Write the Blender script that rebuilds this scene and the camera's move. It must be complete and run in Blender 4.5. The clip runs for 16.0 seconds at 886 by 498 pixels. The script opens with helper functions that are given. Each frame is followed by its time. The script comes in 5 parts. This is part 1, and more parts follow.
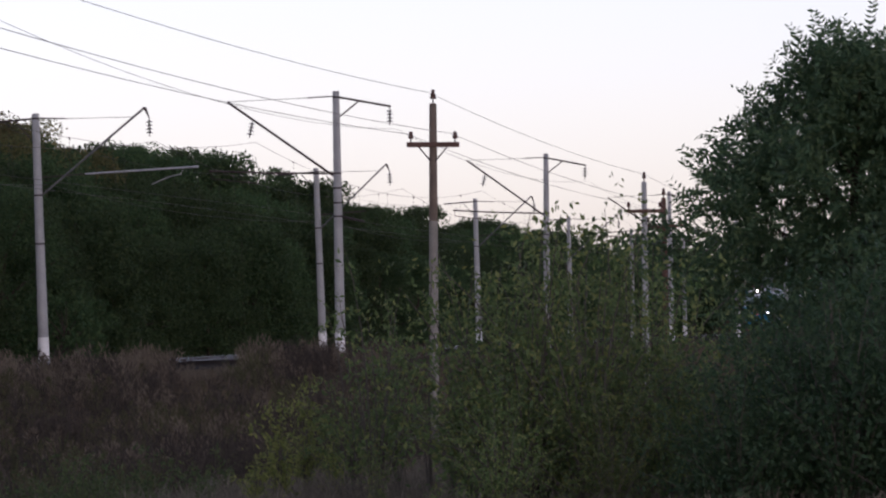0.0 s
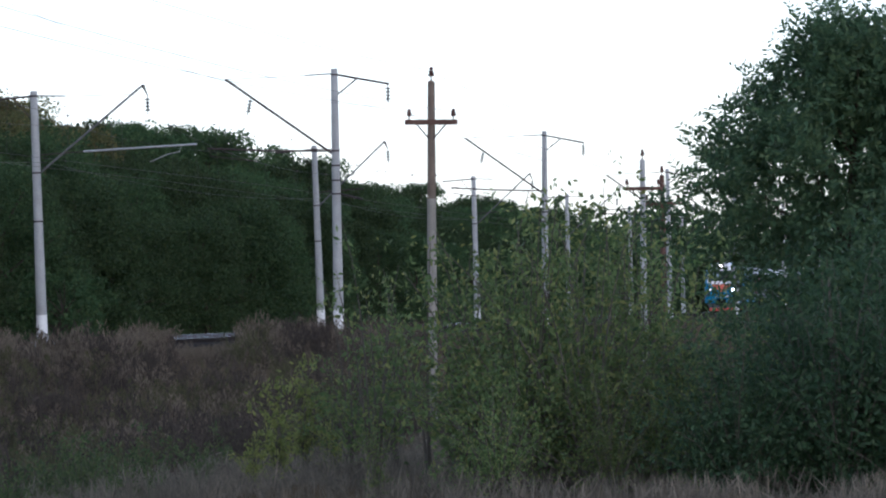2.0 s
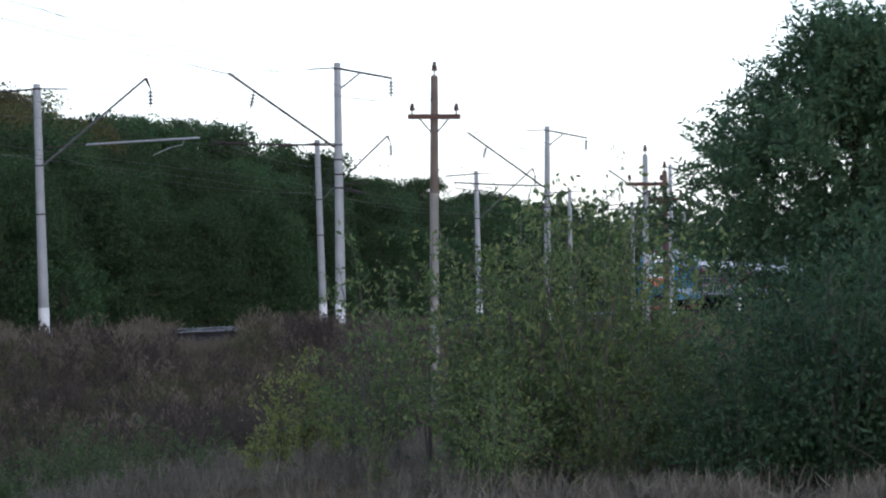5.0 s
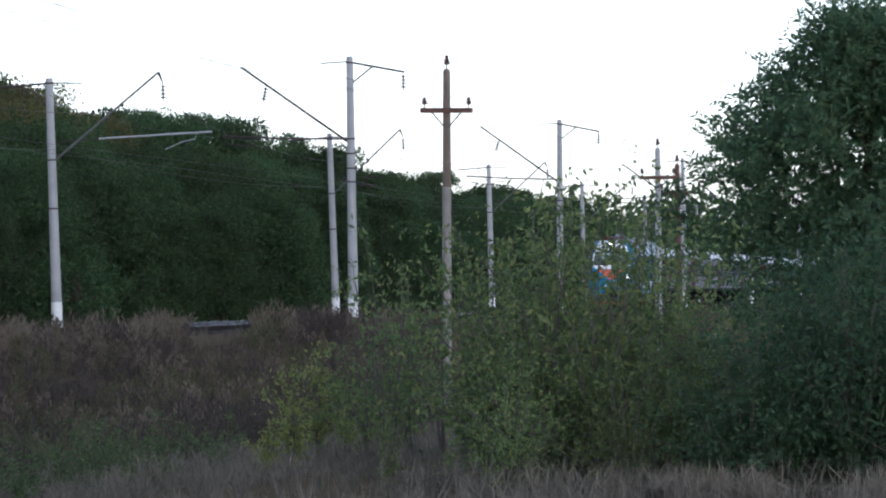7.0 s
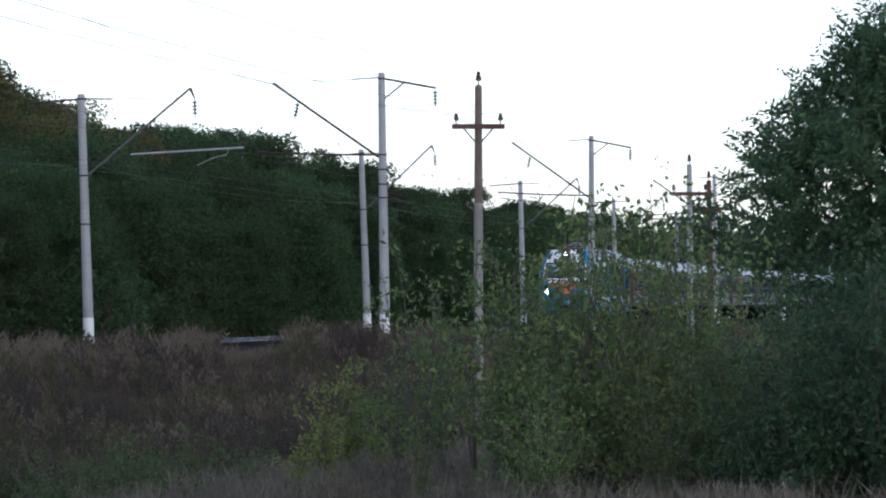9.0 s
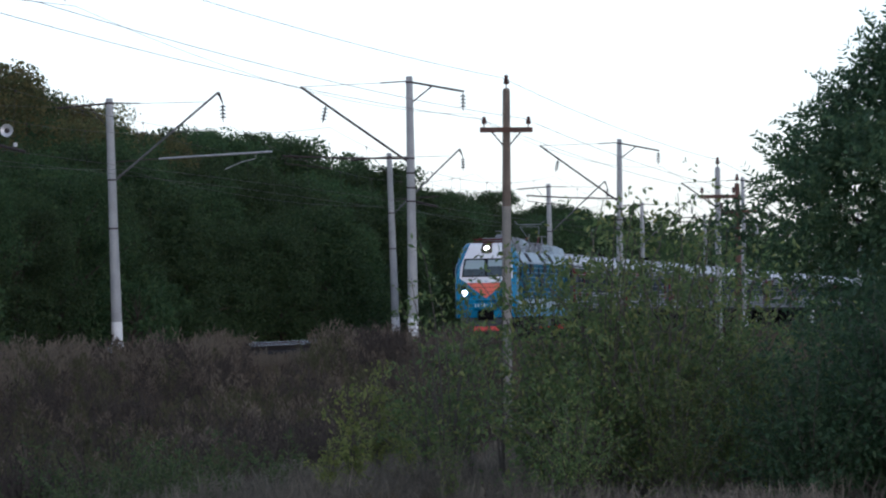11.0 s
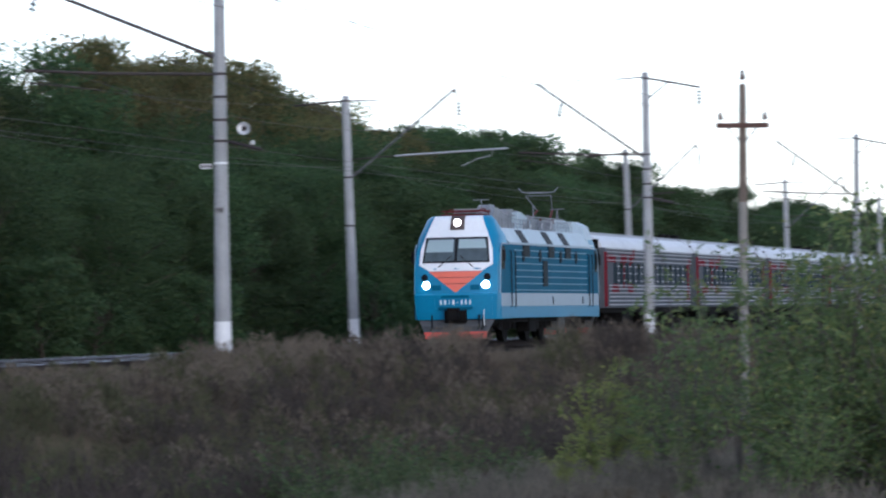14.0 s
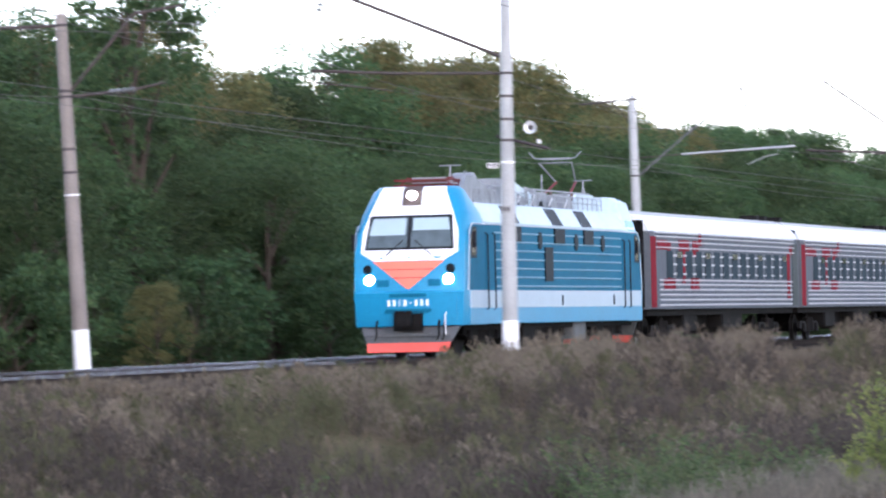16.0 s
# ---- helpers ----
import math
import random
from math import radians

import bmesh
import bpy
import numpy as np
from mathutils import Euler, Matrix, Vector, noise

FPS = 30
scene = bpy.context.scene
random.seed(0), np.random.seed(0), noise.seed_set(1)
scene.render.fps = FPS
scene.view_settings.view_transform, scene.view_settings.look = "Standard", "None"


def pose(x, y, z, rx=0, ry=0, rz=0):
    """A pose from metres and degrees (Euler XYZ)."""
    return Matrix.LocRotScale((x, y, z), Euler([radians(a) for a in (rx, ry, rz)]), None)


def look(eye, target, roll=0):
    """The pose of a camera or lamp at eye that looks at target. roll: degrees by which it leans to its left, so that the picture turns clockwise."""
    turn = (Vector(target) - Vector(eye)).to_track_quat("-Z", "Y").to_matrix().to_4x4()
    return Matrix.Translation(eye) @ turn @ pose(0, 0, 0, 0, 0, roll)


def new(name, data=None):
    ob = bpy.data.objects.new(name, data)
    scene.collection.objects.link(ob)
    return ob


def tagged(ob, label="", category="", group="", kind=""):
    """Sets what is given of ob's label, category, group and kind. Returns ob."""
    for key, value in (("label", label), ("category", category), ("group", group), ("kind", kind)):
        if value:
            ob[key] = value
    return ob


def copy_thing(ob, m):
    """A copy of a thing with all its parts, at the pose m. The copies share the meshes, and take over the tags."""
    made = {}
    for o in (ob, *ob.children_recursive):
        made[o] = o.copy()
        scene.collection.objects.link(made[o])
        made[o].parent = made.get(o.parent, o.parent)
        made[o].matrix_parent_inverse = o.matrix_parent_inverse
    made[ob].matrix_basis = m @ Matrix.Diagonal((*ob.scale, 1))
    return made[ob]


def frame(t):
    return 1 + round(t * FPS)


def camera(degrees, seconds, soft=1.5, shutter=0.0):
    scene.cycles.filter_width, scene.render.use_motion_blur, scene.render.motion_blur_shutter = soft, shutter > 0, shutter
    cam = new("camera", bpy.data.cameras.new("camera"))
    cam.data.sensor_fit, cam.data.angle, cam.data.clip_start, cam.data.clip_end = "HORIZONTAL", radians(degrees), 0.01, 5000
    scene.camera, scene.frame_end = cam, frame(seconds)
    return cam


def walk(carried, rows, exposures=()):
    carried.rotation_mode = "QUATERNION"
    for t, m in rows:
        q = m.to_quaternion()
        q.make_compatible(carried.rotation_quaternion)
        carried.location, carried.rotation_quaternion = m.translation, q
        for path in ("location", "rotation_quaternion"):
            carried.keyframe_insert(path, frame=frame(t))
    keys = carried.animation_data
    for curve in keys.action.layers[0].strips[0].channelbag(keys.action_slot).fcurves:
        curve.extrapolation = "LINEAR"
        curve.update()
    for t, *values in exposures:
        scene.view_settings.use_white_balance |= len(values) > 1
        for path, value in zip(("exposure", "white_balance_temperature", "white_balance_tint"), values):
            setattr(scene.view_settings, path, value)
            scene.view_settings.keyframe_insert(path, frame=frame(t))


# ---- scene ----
# The camera pans on one spot beside the line: seconds, azimuth, elevation, roll in degrees.
EYE = 0.95  # metres above the rail heads, which are z = 0
cam = camera(10.92, 16.0, 2.1, 0.8)
ROWS = [
    (0.0, 7.373, 1.000, -1.079),
    (0.5, 7.492, 0.808, -1.173),
    (1.0, 7.494, 0.583, -1.240),
    (1.5, 7.305, 0.541, -1.221),
    (2.0, 7.389, 0.722, -1.089),
    (2.5, 7.332, 0.644, -1.203),
    (3.0, 7.320, 0.630, -0.993),
    (3.5, 7.548, 0.627, -0.732),
    (4.0, 7.505, 0.727, -0.791),
    (6.5, 7.199, 0.530, -0.823),
    (7.0, 7.202, 0.580, -0.914),
    (7.5, 7.165, 0.631, -1.064),
    (8.0, 7.030, 0.626, -0.950),
    (8.5, 6.900, 0.730, -0.883),
    (11.0, 6.466, 0.833, -0.980),
    (11.5, 6.146, 0.751, -1.232),
    (12.0, 5.606, 0.658, -1.231),
    (12.5, 5.331, 0.693, -1.027),
    (13.0, 4.847, 0.724, -0.873),
    (13.5, 4.410, 0.791, -0.822),
    (14.0, 3.545, 0.843, -1.129),
    (14.5, 2.681, 0.830, -1.216),
    (15.0, 1.876, 0.850, -0.892),
    (15.5, 0.906, 0.745, -0.966),
    (16.0, -0.000, 0.901, -1.261),
]


def aim(azimuth, elevation, roll):
    a, e = radians(azimuth), radians(elevation)
    way = Vector((math.sin(a) * math.cos(e), math.cos(a) * math.cos(e), math.sin(e)))
    return look(Vector((0, 0, EYE)), Vector((0, 0, EYE)) + way * 100, roll)


BASE = 1.4
EXPOSURES = [(0.0, -0.95), (0.3, -0.88), (0.8, -0.5), (1.3, -0.4), (2.0, -0.22), (4.0, -0.25), (6.5, -0.06), (8.5, -0.2), (10.8, -0.6), (11.6, -0.48), (12.5, -0.25), (14.0, 0.06), (15.2, 0.7), (16, 1.3)]
walk(cam, [(t, aim(a, e, r)) for t, a, e, r in ROWS], [(t, BASE + e, 6350 if t < 0.5 else 6000 if t > 15.5 else 5700, 32 if t < 0.5 else 22 if t > 15.5 else 17) for t, e in EXPOSURES])

# ---- dusk light: sun just down behind the trees, clear pale sky ----
SUN_UP, SUN_TURN = radians(9.0), radians(165)
world = bpy.data.worlds.new("world")
scene.world = world
world.use_nodes = True
wn = world.node_tree
sky = wn.nodes.new("ShaderNodeTexSky")
sky.sky_type = 'NISHITA'
sky.sun_disc = False
sky.sun_elevation, sky.sun_rotation = SUN_UP, SUN_TURN
sky.air_density, sky.dust_density, sky.ozone_density = 1.0, 0.6, 2.6
pale = wn.nodes.new("ShaderNodeHueSaturation")  # saturation lowered to take most of the colour out of the sky
pale.inputs["Saturation"].default_value = 0.45
wn.links.new(sky.outputs[0], pale.inputs["Color"])
wn.links.new(pale.outputs[0], wn.nodes["Background"].inputs[0])
wn.nodes["Background"].inputs[1].default_value = 0.15
sun_data = bpy.data.lights.new("sun", 'SUN')
sun_data.energy, sun_data.angle, sun_data.color = 0.02, radians(25), (1.0, 0.8, 0.7)
sun = new("sun", sun_data)
sun.matrix_world = look(Vector((math.sin(SUN_TURN) * math.cos(SUN_UP), math.cos(SUN_TURN) * math.cos(SUN_UP), math.sin(SUN_UP))) * 300, Vector((0, 0, 0)))

# ---- the line's own frame: x across towards the camera's side, y back along the train, z up ----
HEADING = -15.28
TR = pose(-0.843, 122.07, 0, 0, 0, HEADING)
SPEED = 21.82
FAR_TRACK = -4.1


def at(off, back, z=0.0):
    return TR @ Vector((off, back, z))


def to_line(x, y):
    v = TR.inverted() @ Vector((x, y, 0))
    return v.x, v.y


# ---- mesh helpers ----
class Geo:
    """Collects vertices and faces of one mesh."""

    def __init__(self):
        self.v, self.f = [], []

    def add(self, verts, faces):
        n = len(self.v)
        self.v += [tuple(p) for p in verts]
        self.f += [tuple(n + i for i in q) for q in faces]
        return self

    def box(self, c, s, m=None, chamfer=0.0):
        x, y, z = (k / 2 for k in s)
        if chamfer:
            k = chamfer
            ring = [(x - k, y), (x, y - k), (x, -y + k), (x - k, -y), (-x + k, -y), (-x, -y + k), (-x, y - k), (-x + k, y)]
            ring = ring[::-1]
            pts = [(px, py, -z) for px, py in ring] + [(px, py, z) for px, py in ring]
            faces = [tuple(range(7, -1, -1)), tuple(range(8, 16))] + [(i, (i + 1) % 8, 8 + (i + 1) % 8, 8 + i) for i in range(8)]
        else:
            pts = [(-x, -y, -z), (x, -y, -z), (x, y, -z), (-x, y, -z), (-x, -y, z), (x, -y, z), (x, y, z), (-x, y, z)]
            faces = [(3, 2, 1, 0), (4, 5, 6, 7), (0, 1, 5, 4), (1, 2, 6, 5), (2, 3, 7, 6), (3, 0, 4, 7)]
        c = Vector(c)
        pts = [(m @ Vector(p) if m else Vector(p)) + c for p in pts]
        return self.add(pts, faces)

    def tube(self, pts, r, seg=6, caps=True):
        pts = [Vector(p) for p in pts]
        rs = r if isinstance(r, (list, tuple)) else [r] * len(pts)
        out = []
        for i, p in enumerate(pts):
            d = (pts[min(i + 1, len(pts) - 1)] - pts[max(i - 1, 0)]).normalized()
            a = d.cross(Vector((0, 0, 1)) if abs(d.z) < 0.9 else Vector((1, 0, 0))).normalized()
            b = d.cross(a)
            out += [p + (a * math.cos(k * math.tau / seg) + b * math.sin(k * math.tau / seg)) * rs[i] for k in range(seg)]
        faces = []
        for i in range(len(pts) - 1):
            for k in range(seg):
                faces.append((i * seg + k, i * seg + (k + 1) % seg, (i + 1) * seg + (k + 1) % seg, (i + 1) * seg + k))
        if caps:
            faces += [tuple(range(seg - 1, -1, -1)), tuple((len(pts) - 1) * seg + k for k in range(seg))]
        return self.add(out, faces)

    def lathe(self, base, profile, seg=10, axis=(0, 0, 1)):
        """profile: (height, radius) along the axis."""
        q = Vector((0, 0, 1)).rotation_difference(Vector(axis))
        base = Vector(base)
        out = [base + q @ Vector((math.cos(k * math.tau / seg) * r, math.sin(k * math.tau / seg) * r, h)) for h, r in profile for k in range(seg)]
        n = len(profile)
        faces = [(i * seg + k, i * seg + (k + 1) % seg, (i + 1) * seg + (k + 1) % seg, (i + 1) * seg + k) for i in range(n - 1) for k in range(seg)]
        faces += [tuple(range(seg - 1, -1, -1)), tuple((n - 1) * seg + k for k in range(seg))]
        return self.add(out, faces)

    def prism(self, outline, a, b, plane="yz"):
        """An outline extruded from a to b along the axis that the plane leaves out."""
        n = len(outline)
        put = {"yz": lambda p, k: (k, p[0], p[1]), "xz": lambda p, k: (p[0], k, p[1]), "xy": lambda p, k: (p[0], p[1], k)}[plane]
        pts = [put(p, a) for p in outline] + [put(p, b) for p in outline]
        faces = [tuple(range(n - 1, -1, -1)), tuple(range(n, 2 * n))] + [(i, (i + 1) % n, n + (i + 1) % n, n + i) for i in range(n)]
        return self.add(pts, faces)

    def mesh(self, name, smooth=False, weld=False):
        me = bpy.data.meshes.new(name)
        me.from_pydata(self.v, [], self.f)
        bm = bmesh.new()
        bm.from_mesh(me)
        if weld:
            bmesh.ops.remove_doubles(bm, verts=bm.verts, dist=0.0005)
        bmesh.ops.recalc_face_normals(bm, faces=bm.faces)
        bm.to_mesh(me)
        bm.free()
        if smooth:
            me.polygons.foreach_set("use_smooth", [True] * len(me.polygons))
            me.set_sharp_from_angle(angle=radians(40))
        return me


def part(name, geo, material, parent=None, label="", smooth=False):
    ob = new(name, geo.mesh(name, smooth) if isinstance(geo, Geo) else geo)
    if material and not ob.data.materials:
        ob.data.materials.append(material)
    ob.parent = parent
    if label:
        ob["label"] = label
    return ob


def thing(name, m, label, category, group="", kind=""):
    ob = new(name)
    ob.empty_display_size = 0.3
    ob.matrix_world = m
    return tagged(ob, label, category, group, kind)


def quads_mesh(name, verts, material):
    """A mesh of loose quads from an array of shape (n, 4, 3)."""
    n = len(verts)
    me = bpy.data.meshes.new(name)
    me.vertices.add(4 * n)
    me.vertices.foreach_set("co", np.asarray(verts, dtype=np.float32).ravel())
    me.loops.add(4 * n)
    me.loops.foreach_set("vertex_index", np.arange(4 * n, dtype=np.int32))
    me.polygons.add(n)
    me.polygons.foreach_set("loop_start", np.arange(0, 4 * n, 4, dtype=np.int32))
    me.update(calc_edges=True)
    me.materials.append(material)
    return me


def unit(a):
    return a / np.maximum(np.linalg.norm(a, axis=-1, keepdims=True), 1e-6)


def leaves(rng, centres, long, wide, way=None, loose=1.0):
    """Diamond-shaped leaves at the centres, each turned at random about the way given."""
    n = len(centres)
    a = rng.normal(size=(n, 3)) * loose + (0 if way is None else way)
    a = unit(a)
    b = unit(np.cross(a, rng.normal(size=(n, 3))))
    k = rng.uniform(0.7, 1.3, (n, 1))
    a, b = a * long * k / 2, b * wide * k / 2
    return np.stack([centres - a, centres + b, centres + a, centres - b], 1)


# ---- materials ----
def material(name, colour, rough=0.7, metal=0.0, spread=0.25, scale=4.0, bump=0.0, fine=40.0, islands=None, objects=0.0, glow=0.0, alpha=None, coat=0.0, through_light=0.0, shine=0.5, pick_mix=0.6):
    """A surface with colour variation at two scales, and relief."""
    m = bpy.data.materials.new(name)
    m.use_nodes = True
    nt, b = m.node_tree, m.node_tree.nodes["Principled BSDF"]
    link, make = nt.links.new, nt.nodes.new
    co = make("ShaderNodeTexCoord")
    big, small = make("ShaderNodeTexNoise"), make("ShaderNodeTexNoise")
    for node, s in ((big, scale), (small, fine)):
        node.inputs["Scale"].default_value = s
        node.inputs["Detail"].default_value = 4
        link(co.outputs["Object"], node.inputs["Vector"])
    mix = make("ShaderNodeMath")
    mix.operation = 'ADD'
    link(big.outputs[0], mix.inputs[0])
    link(small.outputs[0], mix.inputs[1])
    ramp = make("ShaderNodeValToRGB")
    lo = tuple(max(c * (1 - spread), 0) for c in colour)
    hi = tuple(min(c * (1 + spread), 1) for c in colour)
    ramp.color_ramp.elements[0].position, ramp.color_ramp.elements[1].position = 0.3, 0.7
    ramp.color_ramp.elements[0].color, ramp.color_ramp.elements[1].color = (*lo, 1), (*hi, 1)
    half = make("ShaderNodeMath")
    half.operation = 'MULTIPLY'
    half.inputs[1].default_value = 0.5
    link(mix.outputs[0], half.inputs[0])
    link(half.outputs[0], ramp.inputs[0])
    out = ramp.outputs[0]
    if islands:
        geo, pick = make("ShaderNodeNewGeometry"), make("ShaderNodeValToRGB")
        stops = pick.color_ramp.elements
        while len(stops) < len(islands):
            stops.new(0.5)
        for k, c in enumerate(islands):
            stops[k].position = k / max(len(islands) - 1, 1)
            stops[k].color = (*c, 1)
        link(geo.outputs["Random Per Island"], pick.inputs[0])
        blend = make("ShaderNodeMix")
        blend.data_type, blend.blend_type = 'RGBA', 'MIX'
        blend.inputs[0].default_value = pick_mix
        link(out, blend.inputs[6])
        link(pick.outputs[0], blend.inputs[7])
        out = blend.outputs[2]
    if objects:
        info, hsv = make("ShaderNodeObjectInfo"), make("ShaderNodeHueSaturation")
        rng = make("ShaderNodeMapRange")
        rng.inputs[3].default_value, rng.inputs[4].default_value = 1 - objects, 1 + objects
        link(info.outputs["Random"], rng.inputs[0])
        link(rng.outputs[0], hsv.inputs["Value"])
        hue = make("ShaderNodeMapRange")
        hue.inputs[3].default_value, hue.inputs[4].default_value = 0.5 - 0.06 * objects, 0.5 + 0.04 * objects
        link(info.outputs["Random"], hue.inputs[0])
        link(hue.outputs[0], hsv.inputs["Hue"])
        link(out, hsv.inputs["Color"])
        out = hsv.outputs[0]
    link(out, b.inputs["Base Color"])
    b.inputs["Roughness"].default_value, b.inputs["Metallic"].default_value = rough, metal
    b.inputs["Specular IOR Level"].default_value = shine
    b.inputs["Coat Weight"].default_value = coat
    if bump:
        bp = make("ShaderNodeBump")
        bp.inputs["Strength"].default_value, bp.inputs["Distance"].default_value = bump, 0.02
        link(small.outputs[0], bp.inputs["Height"])
        link(bp.outputs[0], b.inputs["Normal"])
    if glow:
        b.inputs["Emission Color"].default_value, b.inputs["Emission Strength"].default_value = (*colour, 1), glow
    if through_light:
        tl, ms = make("ShaderNodeBsdfTranslucent"), make("ShaderNodeMixShader")
        link(out, tl.inputs[0])
        ms.inputs[0].default_value = through_light
        link(b.outputs[0], ms.inputs[1])
        link(tl.outputs[0], ms.inputs[2])
        link(ms.outputs[0], nt.nodes["Material Output"].inputs[0])
    return m


BROWN_CONCRETE = material("brown_concrete", (0.18, 0.155, 0.14), 0.9, spread=0.35, scale=0.9, bump=0.3, fine=30)
CONCRETE = material("concrete", (0.32, 0.325, 0.325), 0.9, spread=0.28, scale=1.2, bump=0.3, fine=30, objects=0.16)
WHITEWASH = material("whitewash", (0.72, 0.72, 0.72), 0.9, spread=0.15, scale=5, bump=0.2)
DULL_STEEL = material("dull_grey_steel", (0.11, 0.113, 0.113), 0.7, 0.1, spread=0.35)
DARK_STEEL = material("dark_steel", (0.06, 0.05, 0.05), 0.6, 0.5, spread=0.4)
RUST = material("rusty_steel", (0.05, 0.038, 0.034), 0.75, 0.1, spread=0.4)
GALVANISED = material("galvanised_steel", (0.5, 0.5, 0.5), 0.45, 0.7, spread=0.2)
PORCELAIN = material("brown_porcelain", (0.09, 0.05, 0.04), 0.25, spread=0.2)
GLASS_DISC = material("insulator_glass", (0.07, 0.072, 0.068), 0.25, spread=0.3)
WIRE = material("copper_wire", (0.07, 0.06, 0.055), 0.7, 0.3)
GREY_WOOD = material("grey_weathered_post", (0.24, 0.225, 0.2), 0.9, spread=0.35, scale=1.5, bump=0.5, fine=50)
OLD_WOOD = material("weathered_wood", (0.15, 0.115, 0.09), 0.9, spread=0.4, scale=2, bump=0.5, fine=60)
RED_WOOD = material("tarred_wood", (0.11, 0.06, 0.045), 0.9, spread=0.4, scale=2, bump=0.5, fine=60)
EARTH = material("dry_earth", (0.1, 0.078, 0.05), 0.95, spread=0.45, scale=0.25, bump=0.6, fine=6, shine=0.0)
BALLAST = material("ballast", (0.035, 0.031, 0.029), 0.95, spread=0.5, scale=2, bump=1.0, fine=18, shine=0.03)
SLEEPER = material("sleeper_concrete", (0.06, 0.056, 0.052), 0.9, spread=0.25, bump=0.3, objects=0.15, shine=0.05)
RAIL = material("rail_steel", (0.028, 0.022, 0.019), 0.9, 0.0, spread=0.3, shine=0.05)
RAIL_TOP = material("polished_rail", (0.55, 0.55, 0.55), 0.25, 1.0, spread=0.1)
TWIG = material("pale_twigs", (0.105, 0.095, 0.08), 0.9, spread=0.35, scale=3, shine=0.1)
BARK = material("bark", (0.06, 0.048, 0.038), 0.95, spread=0.4, scale=3, bump=0.6, shine=0.1)
LEAF_WOOD = material("woodland_leaves", (0.046, 0.083, 0.036), 0.6, spread=0.5, scale=0.5, islands=[(0.028, 0.054, 0.025), (0.05, 0.088, 0.036), (0.084, 0.108, 0.042)], objects=0.34, through_light=0.42, shine=0.1)
# shade under the feathery trees is put into these darker shrub leaves
LEAF_SHADED = material("shaded_shrub_leaves", (0.042, 0.088, 0.044), 0.5, spread=0.4, scale=1.0, islands=[(0.026, 0.06, 0.032), (0.048, 0.095, 0.046), (0.085, 0.125, 0.054)], objects=0.1, through_light=0.4, shine=0.2)
LEAF_TREE = material("feathery_leaves", (0.075, 0.14, 0.072), 0.5, spread=0.45, scale=1.0, islands=[(0.044, 0.092, 0.05), (0.078, 0.14, 0.07), (0.15, 0.2, 0.085)], through_light=0.48, shine=0.2)
LEAF_BUSH = material("shrub_leaves", (0.115, 0.175, 0.066), 0.5, spread=0.45, scale=2.0, islands=[(0.045, 0.088, 0.036), (0.105, 0.165, 0.062), (0.16, 0.225, 0.08), (0.32, 0.32, 0.105)], objects=0.18, through_light=0.42, shine=0.2)
LEAF_LOW = material("low_shrub_leaves", (0.075, 0.11, 0.046), 0.6, spread=0.5, scale=2.0, islands=[(0.035, 0.06, 0.028), (0.07, 0.105, 0.045), (0.14, 0.165, 0.07)], objects=0.25, through_light=0.4, shine=0.15)
LEAF_LIME = material("yellow_green_leaves", (0.2, 0.235, 0.07), 0.5, spread=0.35, scale=2.0, islands=[(0.1, 0.15, 0.048), (0.19, 0.23, 0.07), (0.34, 0.34, 0.11)], through_light=0.42, shine=0.2)
# yellow leaves, also used to paint low sun's warmth on the ridge crowns
LEAF_YELLOW = material("yellow_and_sun_warmed_leaves", (0.115, 0.118, 0.05), 0.6, spread=0.45, scale=1.0, islands=[(0.055, 0.085, 0.037), (0.11, 0.115, 0.05), (0.19, 0.14, 0.055)], objects=0.2, through_light=0.45, shine=0.1)
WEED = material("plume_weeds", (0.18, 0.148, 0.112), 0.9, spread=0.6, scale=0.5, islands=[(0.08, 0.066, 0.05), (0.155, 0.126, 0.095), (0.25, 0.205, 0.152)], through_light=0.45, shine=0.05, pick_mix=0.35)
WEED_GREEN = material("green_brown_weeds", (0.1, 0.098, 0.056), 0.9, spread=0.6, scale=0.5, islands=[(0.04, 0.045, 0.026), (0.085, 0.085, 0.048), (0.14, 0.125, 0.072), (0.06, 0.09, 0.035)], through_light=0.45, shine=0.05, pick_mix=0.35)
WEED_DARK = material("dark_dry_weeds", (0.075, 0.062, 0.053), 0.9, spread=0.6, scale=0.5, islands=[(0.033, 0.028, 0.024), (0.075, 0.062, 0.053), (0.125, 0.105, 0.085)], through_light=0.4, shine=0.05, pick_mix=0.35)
STRAW_PALE = material("bleached_grass", (0.19, 0.165, 0.13), 0.9, spread=0.5, scale=0.8, islands=[(0.09, 0.078, 0.06), (0.18, 0.155, 0.12), (0.33, 0.29, 0.23)], through_light=0.2, shine=0.1)
STRAW = material("dry_grass", (0.165, 0.148, 0.118), 0.9, spread=0.55, scale=0.5, islands=[(0.07, 0.064, 0.052), (0.16, 0.142, 0.115), (0.3, 0.265, 0.21)], through_light=0.35, shine=0.1)


# ---- ground ----
def smooth_step(a, b, x):
    t = min(max((x - a) / (b - a), 0), 1)
    return t * t * (3 - 2 * t)


